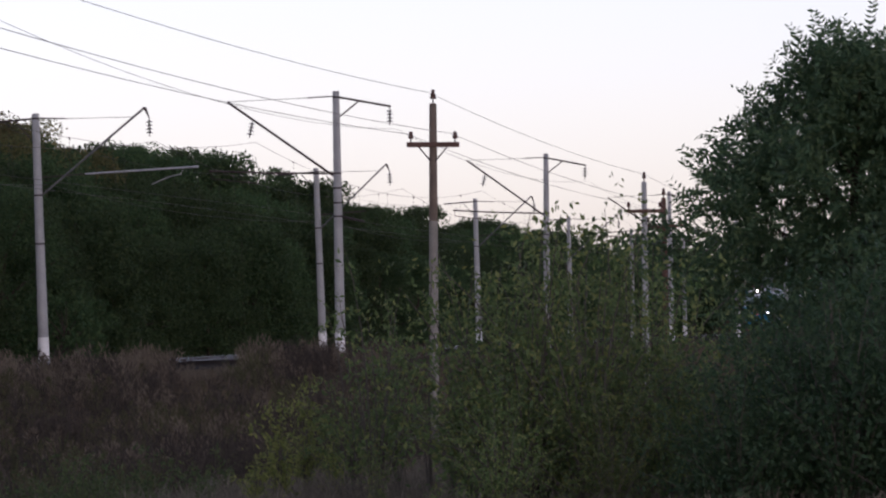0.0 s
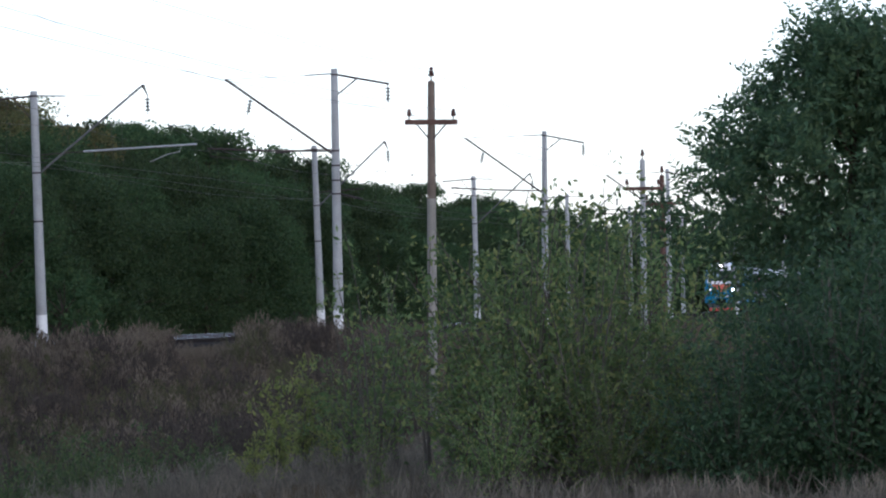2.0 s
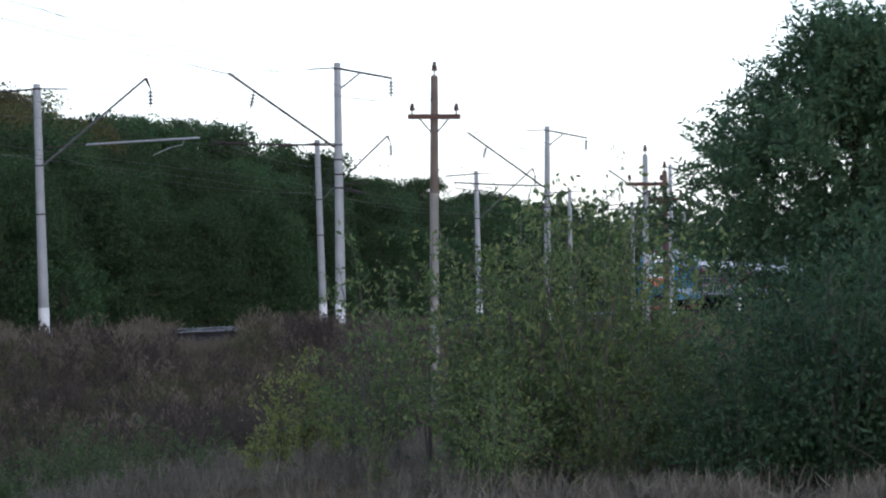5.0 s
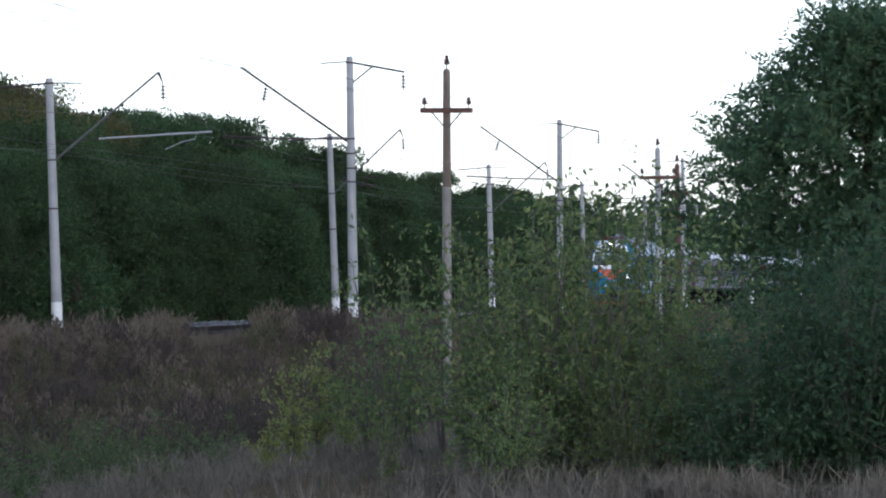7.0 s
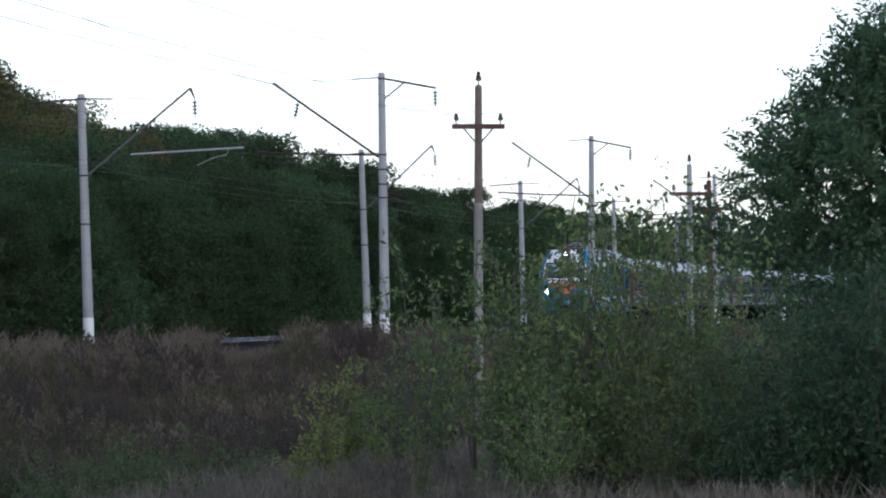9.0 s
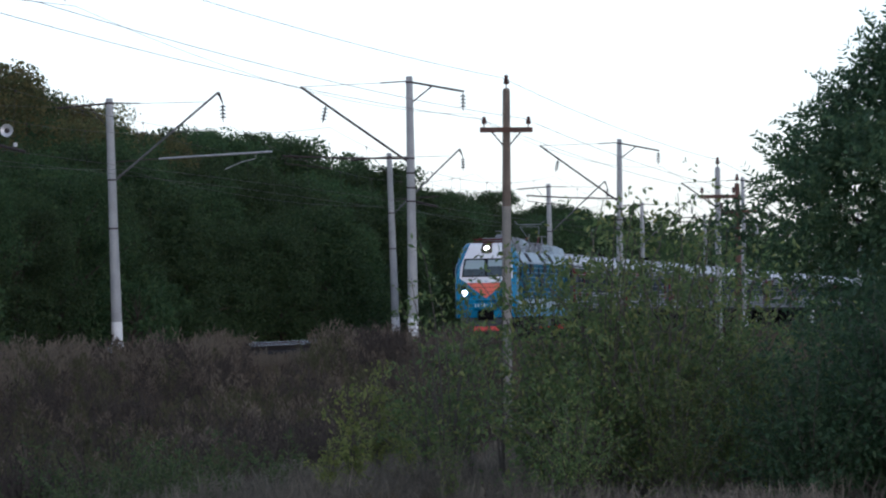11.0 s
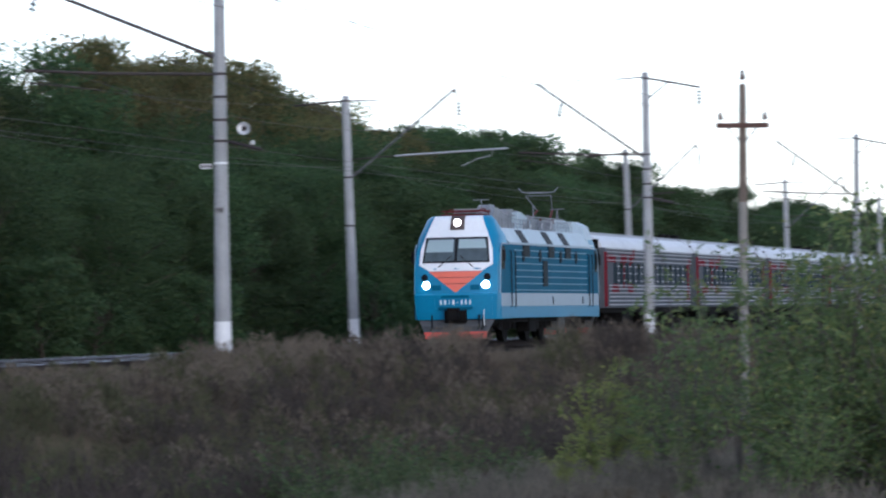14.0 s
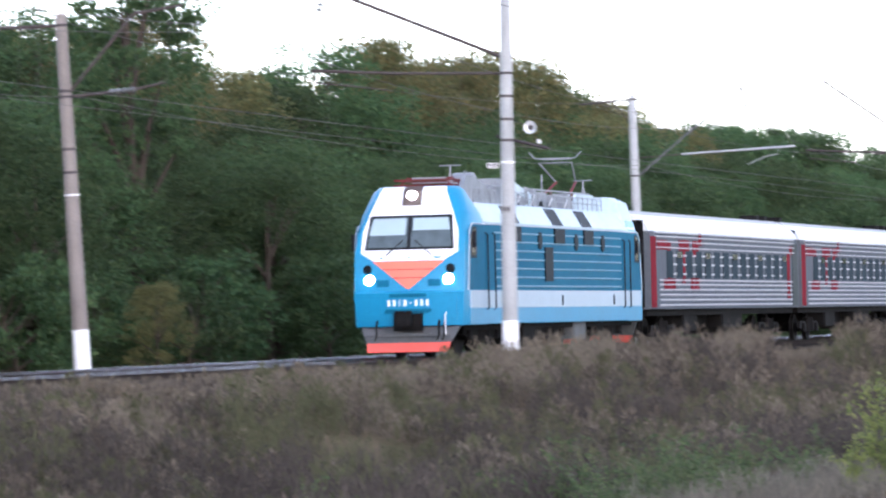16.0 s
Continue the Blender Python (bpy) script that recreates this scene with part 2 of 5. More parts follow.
def ground_z(x, y):
    off, back = to_line(x, y)
    z = -0.5
    z += 0.2 * (1 - smooth_step(3.2, 4.6, off)) * smooth_step(-9.0, -7.2, off)  # track bed
    z -= 1.5 * smooth_step(5.0, 14, off)            # bank down on the camera's side
    z += 1.2 * smooth_step(15, 27, off)              # and up again to where the camera stands
    z += 8.5 * smooth_step(10, 44, -off) if off < -10 else 0   # wooded rise behind
    far = smooth_step(2.5, 6, abs(off + 2) - 4)
    z += far * (0.18 * noise.noise(Vector((x * 0.12, y * 0.12, 0))) + 0.07 * noise.noise(Vector((x * 0.6, y * 0.6, 3))))
    return z


def build_ground():
    offs = [-1500, -600, -250, -120] + [-80 + 4 * i for i in range(17)] + [-12 + 0.75 * i for i in range(60)] + [36, 45, 60, 90, 200, 600, 1500]
    backs = [-1500, -600, -300, -200] + [-150 + 2.0 * i for i in range(130)] + [110 + 6 * i for i in range(70)] + [560, 700, 1000, 1600, 2800]
    g = Geo()
    pts = []
    for b in backs:
        for o in offs:
            p = at(o, b)
            pts.append((p.x, p.y, ground_z(p.x, p.y)))
    n = len(offs)
    g.add(pts, [(j * n + i, j * n + i + 1, (j + 1) * n + i + 1, (j + 1) * n + i) for j in range(len(backs) - 1) for i in range(n - 1)])
    tagged(part("ground", g, EARTH, smooth=True), "dry brown earth bank beside the railway line", "ground", kind="structure")


build_ground()


# ---- the two tracks ----
def rail_outline():
    half = [(0.0, 0.0), (0.03, 0.0), (0.036, -0.008), (0.036, -0.035), (0.009, -0.05), (0.009, -0.15), (0.075, -0.17), (0.075, -0.18)]
    return half + [(-x, z) for x, z in half[::-1]][:-1]


def build_track(name, off, words):
    t = thing(name, TR @ pose(off, 0, 0), words, "railway track", kind="structure")
    g = Geo()
    g.prism([(-2.2, -0.62), (-1.55, -0.24), (1.55, -0.24), (2.2, -0.62)], -70, 520, "xz")
    part("ballast", g, BALLAST, t)
    for side in (-0.76, 0.76):
        r = Geo().prism([(side + x, z) for x, z in rail_outline()], -70, 520, "xz")
        rail = part("rail", r, RAIL, t)
        part("rail_head", Geo().prism([(side - 0.03, 0.001), (side - 0.024, 0.004), (side + 0.024, 0.004), (side + 0.03, 0.001)], -70, 520, "xz"), RAIL_TOP, rail, "bright worn running surface")
    shape = Geo().prism([(-1.35, -0.26), (1.35, -0.26), (1.33, -0.185), (0.5, -0.2), (-0.5, -0.2), (-1.33, -0.185)], -0.125, 0.125, "xz").mesh("sleeper")
    for k in range(150):
        part("sleeper", shape, SLEEPER, t).location = (0, -45 + 0.6 * k, 0)
    return t


NEAR_TRACK = build_track("railway_track", 0, "railway track with bright rail heads on ballast")
SECOND_TRACK = build_track("railway_track", FAR_TRACK, "second railway track with dull ballast")


# ---- overhead line ----
def insulator(name, top, n, parent=None, way=(0, 0, -1), r=0.14, pitch=0.14, mat=None):
    """A string of disc insulators that hangs from top."""
    way = Vector(way).normalized()
    prof = [(0, 0.015), (0.08, 0.015)]
    h = 0.08
    for k in range(n):
        prof += [(h, 0.04), (h + 0.03, 0.05), (h + 0.07, r), (h + 0.085, r), (h + 0.09, 0.05), (h + 0.11, 0.025)]
        h += pitch
    prof += [(h, 0.02), (h + 0.1, 0.02)]
    g = Geo().lathe(top, prof, 8, way)
    return part(name, g, mat or GLASS_DISC, parent, "brown-grey disc insulator string", smooth=True), Vector(top) + way * (h + 0.1)


def pole_shaft(t, height, foot=-1.0, mat=None):
    band = 0.95
    rr = lambda z: 0.225 - 0.0078 * (z + 0.5)
    g = Geo().lathe((0, 0, 0), [(z, rr(z)) for z in (band, 2.5, 4, 5.5, 7, 8.5, height - 0.03)] + [(height, rr(height) - 0.02)], 14)
    part("shaft", g, mat or CONCRETE, t, smooth=True)
    part("painted_foot", Geo().lathe((0, 0, 0), [(foot, rr(foot) + 0.004), (band, rr(band) + 0.004)], 14), WHITEWASH, t, "whitewashed pole foot", smooth=True)
    return rr


def collar(t, z, r, wide=0.07):
    part("collar", Geo().lathe((0, 0, z - wide / 2), [(0, r + 0.012), (wide, r + 0.012)], 12), DARK_STEEL, t)


def near_pole(back, lean=(0, 0), full=False, height=10.75, off=2.85):
    """Pole between the line and the camera: cantilever over the near track, feeder arm to the other side."""
    m = TR @ pose(off, back, 0, math.degrees(lean[1]), math.degrees(lean[0]), 0)
    t = thing("catenary_pole", m, "tapered grey concrete railway mast with whitewashed foot", "catenary mast", "masts beside the near track")
    rr = pole_shaft(t, height)
    # inclined cantilever to the upper left, with its tie to the pole top
    foot, tip = (Vector((-0.15, 0, 7.85)), Vector((-5.2, 0, 9.9))) if full else (Vector((-0.15, 0, 7.3)), Vector((-4.5, 0, 10.42)))
    part("cantilever", Geo().tube([foot, tip], 0.05, 8), RUST, t, "rusty inclined cantilever tube")
    part("tie_rod", Geo().tube([tip, (-1.2, 0, height - 0.25)], 0.012, 5).tube([(-1.2, 0, height - 0.25), (0, 0, height - 0.2)], 0.03, 6), RUST, t)
    hang = foot.lerp(tip, 0.95 if full else 0.76)
    _, end = insulator("insulator_string", hang + Vector((0, 0, -0.03)), 4, t, (-0.22, 0, -1))
    # registration arm
    part("registration_arm", Geo().tube([(-0.1, 0, 7.4), (-3.0, 0, 7.48), (-5.3, 0, 7.62)], 0.04, 8), RUST, t, "rusty horizontal registration arm")
    part("steady_arm", Geo().tube([(-5.2, 0, 7.6), (-5.2, 0, 7.3), (-3.2, 0, 7.05)], 0.022, 6), RUST, t)
    # feeder arm
    arm = Geo().tube([(0.1, 0, height - 0.25), (2.25, 0, height - 0.68)], 0.045, 8).tube([(0.13, 0, height - 1.05), (0.95, 0, height - 0.42)], 0.035, 6)
    part("feeder_arm", arm, RUST, t, "rusty bracket arm")
    insulator("insulator_string", (2.2, 0, height - 0.72), 4, t)
    # lower cross bar
    part("cross_bar", Geo().tube([(-0.35, 0.25, 5.78), (0.0, 0.25, 5.68), (1.05, 0.25, 5.42)], 0.05, 6), DARK_STEEL, t, "dark sloping cross bar")
    for z in (7.4, 6.8, 6.2, height - 0.25, 5.65):
        collar(t, z, rr(z))
    if full:
        part("white_ring", Geo().lathe((0, 0, 5.05), [(0, rr(5) + 0.006), (0.05, rr(5) + 0.006)], 12), WHITEWASH, t)
        plate = part("number_plate", Geo().box((0.0, -rr(3.9) - 0.012, 3.85), (0.26, 0.02, 0.2)), CONCRETE, t, "small dark-lettered number plate")
        for k in range(2):
            part("number_bar", Geo().box((-0.06 + 0.11 * k, -rr(3.9) - 0.026, 3.85), (0.07, 0.008, 0.12)), DARK_STEEL, plate)
        flag = part("kilometre_plate", Geo().box((-0.4, 0, 5.0), (0.3, 0.02, 0.13)), WHITEWASH, t, "small white plate on a bracket")
        for k in range(3):
            part("number_bar", Geo().box((-0.49 + 0.09 * k, -0.014, 5.0), (0.06, 0.008, 0.09)), DARK_STEEL, flag)
        part("bracket", Geo().tube([(-0.25, 0, 5.0), (-0.1, 0, 5.0)], 0.02, 6), DARK_STEEL, t)
        lamp = part("round_reflector", Geo().lathe((0.72, -0.3, 5.95), [(0, 0.02), (0.02, 0.12), (0.07, 0.165), (0.1, 0.17), (0.1, 0.15), (0.06, 0.08), (0.05, 0.03)], 16, (0, -1, 0.05)), GALVANISED, t, "round pale dish on a thin bracket", smooth=True)
        part("dish_hub", Geo().lathe((0.72, -0.36, 5.95), [(0, 0.07), (0.04, 0.06), (0.05, 0.03)], 10, (0, -1, 0.05)), DARK_STEEL, lamp)
        part("bracket", Geo().tube([(0.1, 0, 6.2), (0.72, -0.28, 5.95)], 0.012, 5), DARK_STEEL, lamp)
        part("hook", Geo().lathe((0.85, 0, 5.55), [(0, 0.05), (0.1, 0.05)], 8), WHITEWASH, t)
    return t, m


def far_pole(back, lean=(0, 0), height=9.7, off=FAR_TRACK - 3.3, short=False, reach=4.35):
    """Pole beyond the tracks: cantilever towards the camera's side, feeder arm to the woods."""
    m = TR @ pose(off, back, 0, math.degrees(lean[1]), math.degrees(lean[0]), 0)
    t = thing("catenary_pole", m, "brownish leaning concrete mast with white foot" if short else "tapered grey concrete railway mast beyond the second track", "catenary mast", "masts beyond the second track")
    rr = pole_shaft(t, height, mat=BROWN_CONCRETE if short else None)
    foot, tip = (Vector((0.15, 0, 7.1)), Vector((2.0, 0, 8.95))) if short else (Vector((0.15, 0, 6.5)), Vector((reach, 0, 9.75)))
    part("cantilever", Geo().tube([foot, tip], 0.045, 8), RUST if short else DULL_STEEL, t, "rusty inclined cantilever tube" if short else "dull grey inclined cantilever tube")
    if short:
        part("top_bar", Geo().tube([tip, tip + Vector((1.3, 0, 0.1))], 0.045, 6), RUST, t)
        part("registration_arm", Geo().tube([(0.1, 0, 6.95), (1.2, 0, 6.98)], 0.045, 8), RUST, t, "rusty registration arm")
        part("steady_arm", Geo().tube([(1.9, 0, 7.0), (2.7, 0, 7.12)], 0.035, 8), RUST, t)
        part("arm_insulator", Geo().lathe((1.2, 0, 6.98), [(0, 0.05), (0.05, 0.09), (0.1, 0.05), (0.2, 0.09), (0.3, 0.05), (0.4, 0.09), (0.5, 0.05), (0.65, 0.09), (0.72, 0.04)], 8, (1, 0, 0.02)), GLASS_DISC, t, "", True)
        part("feeder_arm", Geo().tube([(-0.1, 0, height - 0.3), (-2.4, 0, height - 0.2)], 0.045, 8), RUST, t, "rusty bracket arm")
        for z in (7.1, 6.95, height - 0.3, 5.6, 5.0):
            collar(t, z, rr(z))
        part("white_ring", Geo().lathe((0, 0, 4.4), [(0, rr(4.4) + 0.006), (0.04, rr(4.4) + 0.006)], 12), WHITEWASH, t)
        return t, m
    part("hook", Geo().tube([tip, tip + Vector((0.18, 0, -0.45))], [0.07, 0.02], 6), RUST, t)
    part("tie_rod", Geo().tube([tip + Vector((-0.5, 0, -0.35)), (1.25, 0, height - 0.25)], 0.012, 5).tube([(1.25, 0, height - 0.25), (0, 0, height - 0.18)], 0.03, 6), RUST, t)
    insulator("insulator_string", tip + Vector((0.16, 0, -0.42)), 4, t)
    if reach > 4:
        pipe = part("registration_arm", Geo().tube([(1.9, 0, 7.26), (6.4, 0, 7.36)], 0.04, 8), GALVANISED, t, "pale galvanised registration tube")
        part("steady_arm", Geo().tube([(5.8, 0, 7.34), (5.7, 0, 7.1), (5.2, 0.1, 7.02), (4.5, 0.15, 6.75)], 0.022, 6), GALVANISED, pipe)
        part("arm_root", Geo().tube([(0.12, 0, 7.2), (1.9, 0, 7.26)], 0.028, 6), RUST, pipe)
    else:
        part("registration_arm", Geo().tube([(0.1, 0, 7.2), (2.6, 0, 7.3)], 0.035, 6), RUST, t, "dark registration arm")
    arm = Geo().tube([(-0.1, 0, height - 0.2), (-2.1, 0, height - 0.3)], 0.04, 8).tube([(-0.12, 0, height - 1.1), (-0.8, 0, height - 0.3)], 0.022, 6)
    part("feeder_arm", arm, RUST, t, "rusty bracket arm")
    for z in (6.5, height - 0.2, 4.6):
        collar(t, z, rr(z))
    return t, m


NEAR_BACKS = [-69.0, -0.5, 68.6, 141.3, 220, 285, 350, 415]
NEAR_LEANS = [(0, 0), (0.006, 0), (0.0, 0), (0.012, 0), (0, 0), (0, 0), (0, 0), (0, 0)]
FAR_BACKS = [-69.0, -5.1, 59.5, 126.1, 190, 245.5, 296, 350]
FAR_LEANS = [(0, 0), (-0.044, 0), (-0.018, 0), (-0.022, 0), (-0.01, 0), (0, 0), (0, 0), (0, 0)]
for i, (b, l) in enumerate(zip(NEAR_BACKS, NEAR_LEANS)):
    near_pole(b, l, full=(i == 1), off=2.78 if i == 1 else 2.85)
for b, l in zip(FAR_BACKS, FAR_LEANS):
    far_pole(b, l, height=9.1 if b == -5.1 else 9.7, short=(b == -5.1), reach=3.8 if b > 100 else 4.35)


def wire_run(name, points, sag, r, words, parent=None):
    """A wire from support to support."""
    pts, n = [], 14
    for p, q in zip(points, points[1:]):
        p, q = Vector(p), Vector(q)
        pts += [p.lerp(q, k / n) - Vector((0, 0, sag * 4 * (k / n) * (1 - k / n))) for k in range(n)]
    ob = part(name, Geo().tube(pts + [Vector(points[-1])], r, 4), WIRE, parent)
    return tagged(ob, words, "wire")


def overhead(track_off, backs, stagger, z_mess):
    """Carrier wire, contact wire and droppers of one track."""
    mess = [at(track_off + stagger * (-1) ** i, b, z_mess) for i, b in enumerate(backs)]
    carrier = wire_run("carrier_wire", mess, 1.15, 0.0075, "dark carrier wire of the overhead line")
    contact = [at(track_off + 0.3 * (-1) ** i, b, 6.1) for i, b in enumerate(backs)]
    wire_run("contact_wire", contact, 0.03, 0.0075, "dark contact wire over the track")
    for (p, q), (c, d) in zip(zip(mess, mess[1:]), zip(contact, contact[1:])):
        for k in range(1, 8):
            f = k / 8
            a = p.lerp(q, f) - Vector((0, 0, 1.15 * 4 * f * (1 - f)))
            part("dropper", Geo().tube([a, c.lerp(d, f)], 0.005, 4, False).lathe(a - Vector((0, 0, 0.05)), [(0, 0.03), (0.08, 0.03)], 5), WIRE, carrier)


overhead(-0.6, NEAR_BACKS, 0.1, 8.75)
overhead(FAR_TRACK + 1.2, FAR_BACKS, 0.1, 8.5)
wire_run("feeder_wire", [at(5.3, b, 9.15) for b in NEAR_BACKS], 0.7, 0.0075, "dark feeder wire on the mast brackets")
wire_run("feeder_wire", [at(FAR_TRACK - 5.3, b, 9.4) for b in FAR_BACKS], 0.7, 0.0075, "dark feeder wire on the far masts")
wire_run("earth_wire", [at(FAR_TRACK - 3.0, b, 6.9) for b in FAR_BACKS], 0.5, 0.008, "thin pale wire along the far masts")


# ---- wooden telegraph poles on the camera's side ----
def telegraph_pole(x, y, top, mat, lean, words, arm=1.24):
    base = ground_z(x, y)
    h = top - base
    t = thing("telegraph_pole", Matrix.Translation((x, y, base)) @ pose(0, 0, 0, 0, math.degrees(lean), HEADING * 0.6), words, "telegraph pole", "telegraph poles")
    part("shaft", Geo().lathe((0, 0, h * 0.66), [(0, 0.1), (h * 0.25, 0.09), (h * 0.34 - 0.05, 0.085), (h * 0.34, 0.06)], 12), mat, t, smooth=True)
    part("foot_post", Geo().lathe((0, 0, -0.5), [(0, 0.125), (h * 0.4, 0.112), (h * 0.66 + 0.5, 0.102)], 12), GREY_WOOD if mat is OLD_WOOD else mat, t, "grey weathered lower post" if mat is OLD_WOOD else "", smooth=True)
    part("cross_arm", Geo().box((0, -0.1, h - 0.98), (arm, 0.1, 0.12), chamfer=0.02), RED_WOOD, t, "dark wooden cross arm")
    for sx in (-1, 1):
        part("brace", Geo().tube([(sx * 0.34, -0.1, h - 1.03), (sx * 0.06, -0.1, h - 1.36)], 0.018, 5), DARK_STEEL, t)
        pin = part("pin", Geo().tube([(sx * (arm / 2 - 0.1), -0.1, h - 0.92), (sx * (arm / 2 - 0.1), -0.1, h - 0.78)], 0.018, 6), DARK_STEEL, t)
        part("insulator", Geo().lathe((sx * (arm / 2 - 0.1), -0.1, h - 0.84), [(0, 0.06), (0.04, 0.065), (0.06, 0.045), (0.09, 0.06), (0.12, 0.035), (0.15, 0.05), (0.17, 0.03)], 9), PORCELAIN, pin, smooth=True)
    pin = part("pin", Geo().tube([(0, 0, h - 0.05), (0, 0, h + 0.16)], 0.018, 6), DARK_STEEL, t)
    part("insulator", Geo().lathe((0, 0, h + 0.1), [(0, 0.07), (0.05, 0.075), (0.07, 0.045), (0.1, 0.07), (0.15, 0.035), (0.18, 0.055), (0.22, 0.03)], 9), PORCELAIN, pin, smooth=True)
    return t


def bearing(azimuth, dist):
    return math.sin(radians(azimuth)) * dist, math.cos(radians(azimuth)) * dist


TEL = [(7.22, 109.0, 6.29, OLD_WOOD, 0.0145), (9.85, 153.0, 5.72, CONCRETE, 0.008)]
for a, d, top, mat, lean in TEL:
    telegraph_pole(*bearing(a, d), top, mat, lean, "weathered wooden telegraph pole with one cross arm" if mat is OLD_WOOD else "grey telegraph pole with one cross arm")
telegraph_pole(*bearing(10.11, 160.0), 5.37, RED_WOOD, 0.0, "short red-brown wooden telegraph pole", 1.3)
ends = [Vector((*bearing(a, d), top)) for a, d, top, *_ in TEL]
step = ends[1] - ends[0]
level = Vector((step.x, step.y, 0))
line = [ends[0] - level * 2 - Vector((0, 0, 0.2)), ends[0] - level - Vector((0, 0, 0.1)), ends[0], ends[1], ends[1] + step]
for side, dz in ((0, 0.25), (-0.52, -0.72), (0.52, -0.72)):
    wire_run("telegraph_wire", [p + Vector((side, -0.1, dz)) for p in line], 0.17, 0.006, "thin dark telegraph wire")


# ---- woods ----
def crown_quads(rng, height, spread, low, clumps, per, leaf, slim=0.55):
    """Leaf clumps on the outside of an uneven crown."""
    out, knots = [], []
    for _ in range(clumps):
        f = rng.uniform(0, 1) ** 0.85
        z = low + (height - low) * f
        wide = spread * math.sqrt(max(1 - ((f - 0.3) / 0.78) ** 2, 0.02))
        a, r = rng.uniform(0, math.tau), wide * math.sqrt(rng.uniform(0.15, 1))
        c = np.array([math.cos(a) * r, math.sin(a) * r, z])
        size = rng.uniform(0.35, 0.8) * spread * 0.42
        p = unit(rng.normal(size=(per, 3))) * rng.uniform(0.25, 1, (per, 1)) ** 0.5 * size * np.array([1.15, 1.15, 0.75])
        out.append(leaves(rng, c + p, leaf, leaf * slim, np.array([0, 0, -0.3])))
        knots.append(c)
    return np.concatenate(out), knots


def tree_kind(seed, height, spread, low, clumps, per, leaf, mat, slim=0.55):
    rng = np.random.default_rng(seed)
    quads, knots = crown_quads(rng, height, spread, low, clumps, per, leaf, slim)
    crown = quads_mesh("crown", quads, mat)
    g = Geo()
    bend = Vector((rng.uniform(-0.4, 0.4), rng.uniform(-0.4, 0.4), 0))
    g.tube([(0, 0, -0.5), bend * 0.4 + Vector((0, 0, height * 0.3)), bend + Vector((0, 0, height * 0.6)), bend + Vector((0, 0, height * 0.92))], [0.02 * height, 0.015 * height, 0.009 * height, 0.002 * height], 7)
    for c in knots[:: max(len(knots) // 9, 1)]:
        a = bend * min(c[2] / height, 1) + Vector((0, 0, c[2] * 0.6))
        g.tube([a, a.lerp(Vector(c), 0.5) + Vector((0, 0, 0.2)), Vector(c)], [0.009 * height, 0.006 * height, 0.002 * height], 5)
    return crown, g.mesh("trunk", True)


def plant_tree(name, kind, x, y, scale, turn, words, category, group="", sink=0.1):
    t = thing(name, Matrix.Translation((x, y, ground_z(x, y) - sink)) @ pose(0, 0, 0, 0, 0, turn) @ Matrix.Diagonal((scale, scale, scale, 1)), words, category, group)
    part("trunk", kind[1], BARK, t)
    part("crown", kind[0], None, t)
    return t


# bearing and rise, in degrees, of the skyline from the camera; trees fit it
CAMERA_SKYLINE = ((-6, 3.7), (-4, 3.6), (-2.8, 3.05), (-2.5, 3.3), (-2.1, 3.15), (-1.3, 3.3), (-0.9, 3.2), (-0.4, 3.35), (0.5, 3.4), (0.9, 3.12), (1.55, 2.92), (1.66, 2.7), (2.7, 2.58), (3.3, 2.36), (3.7, 2.24),
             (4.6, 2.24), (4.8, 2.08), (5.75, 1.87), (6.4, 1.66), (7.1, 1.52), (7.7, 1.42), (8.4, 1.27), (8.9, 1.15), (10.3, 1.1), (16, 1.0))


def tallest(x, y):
    """How high a tree may stand above the ground at a place before it passes the camera's skyline."""
    rise = np.interp(math.degrees(math.atan2(x, y)), [a for a, _ in CAMERA_SKYLINE], [e for _, e in CAMERA_SKYLINE])
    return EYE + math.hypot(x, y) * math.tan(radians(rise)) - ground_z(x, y)


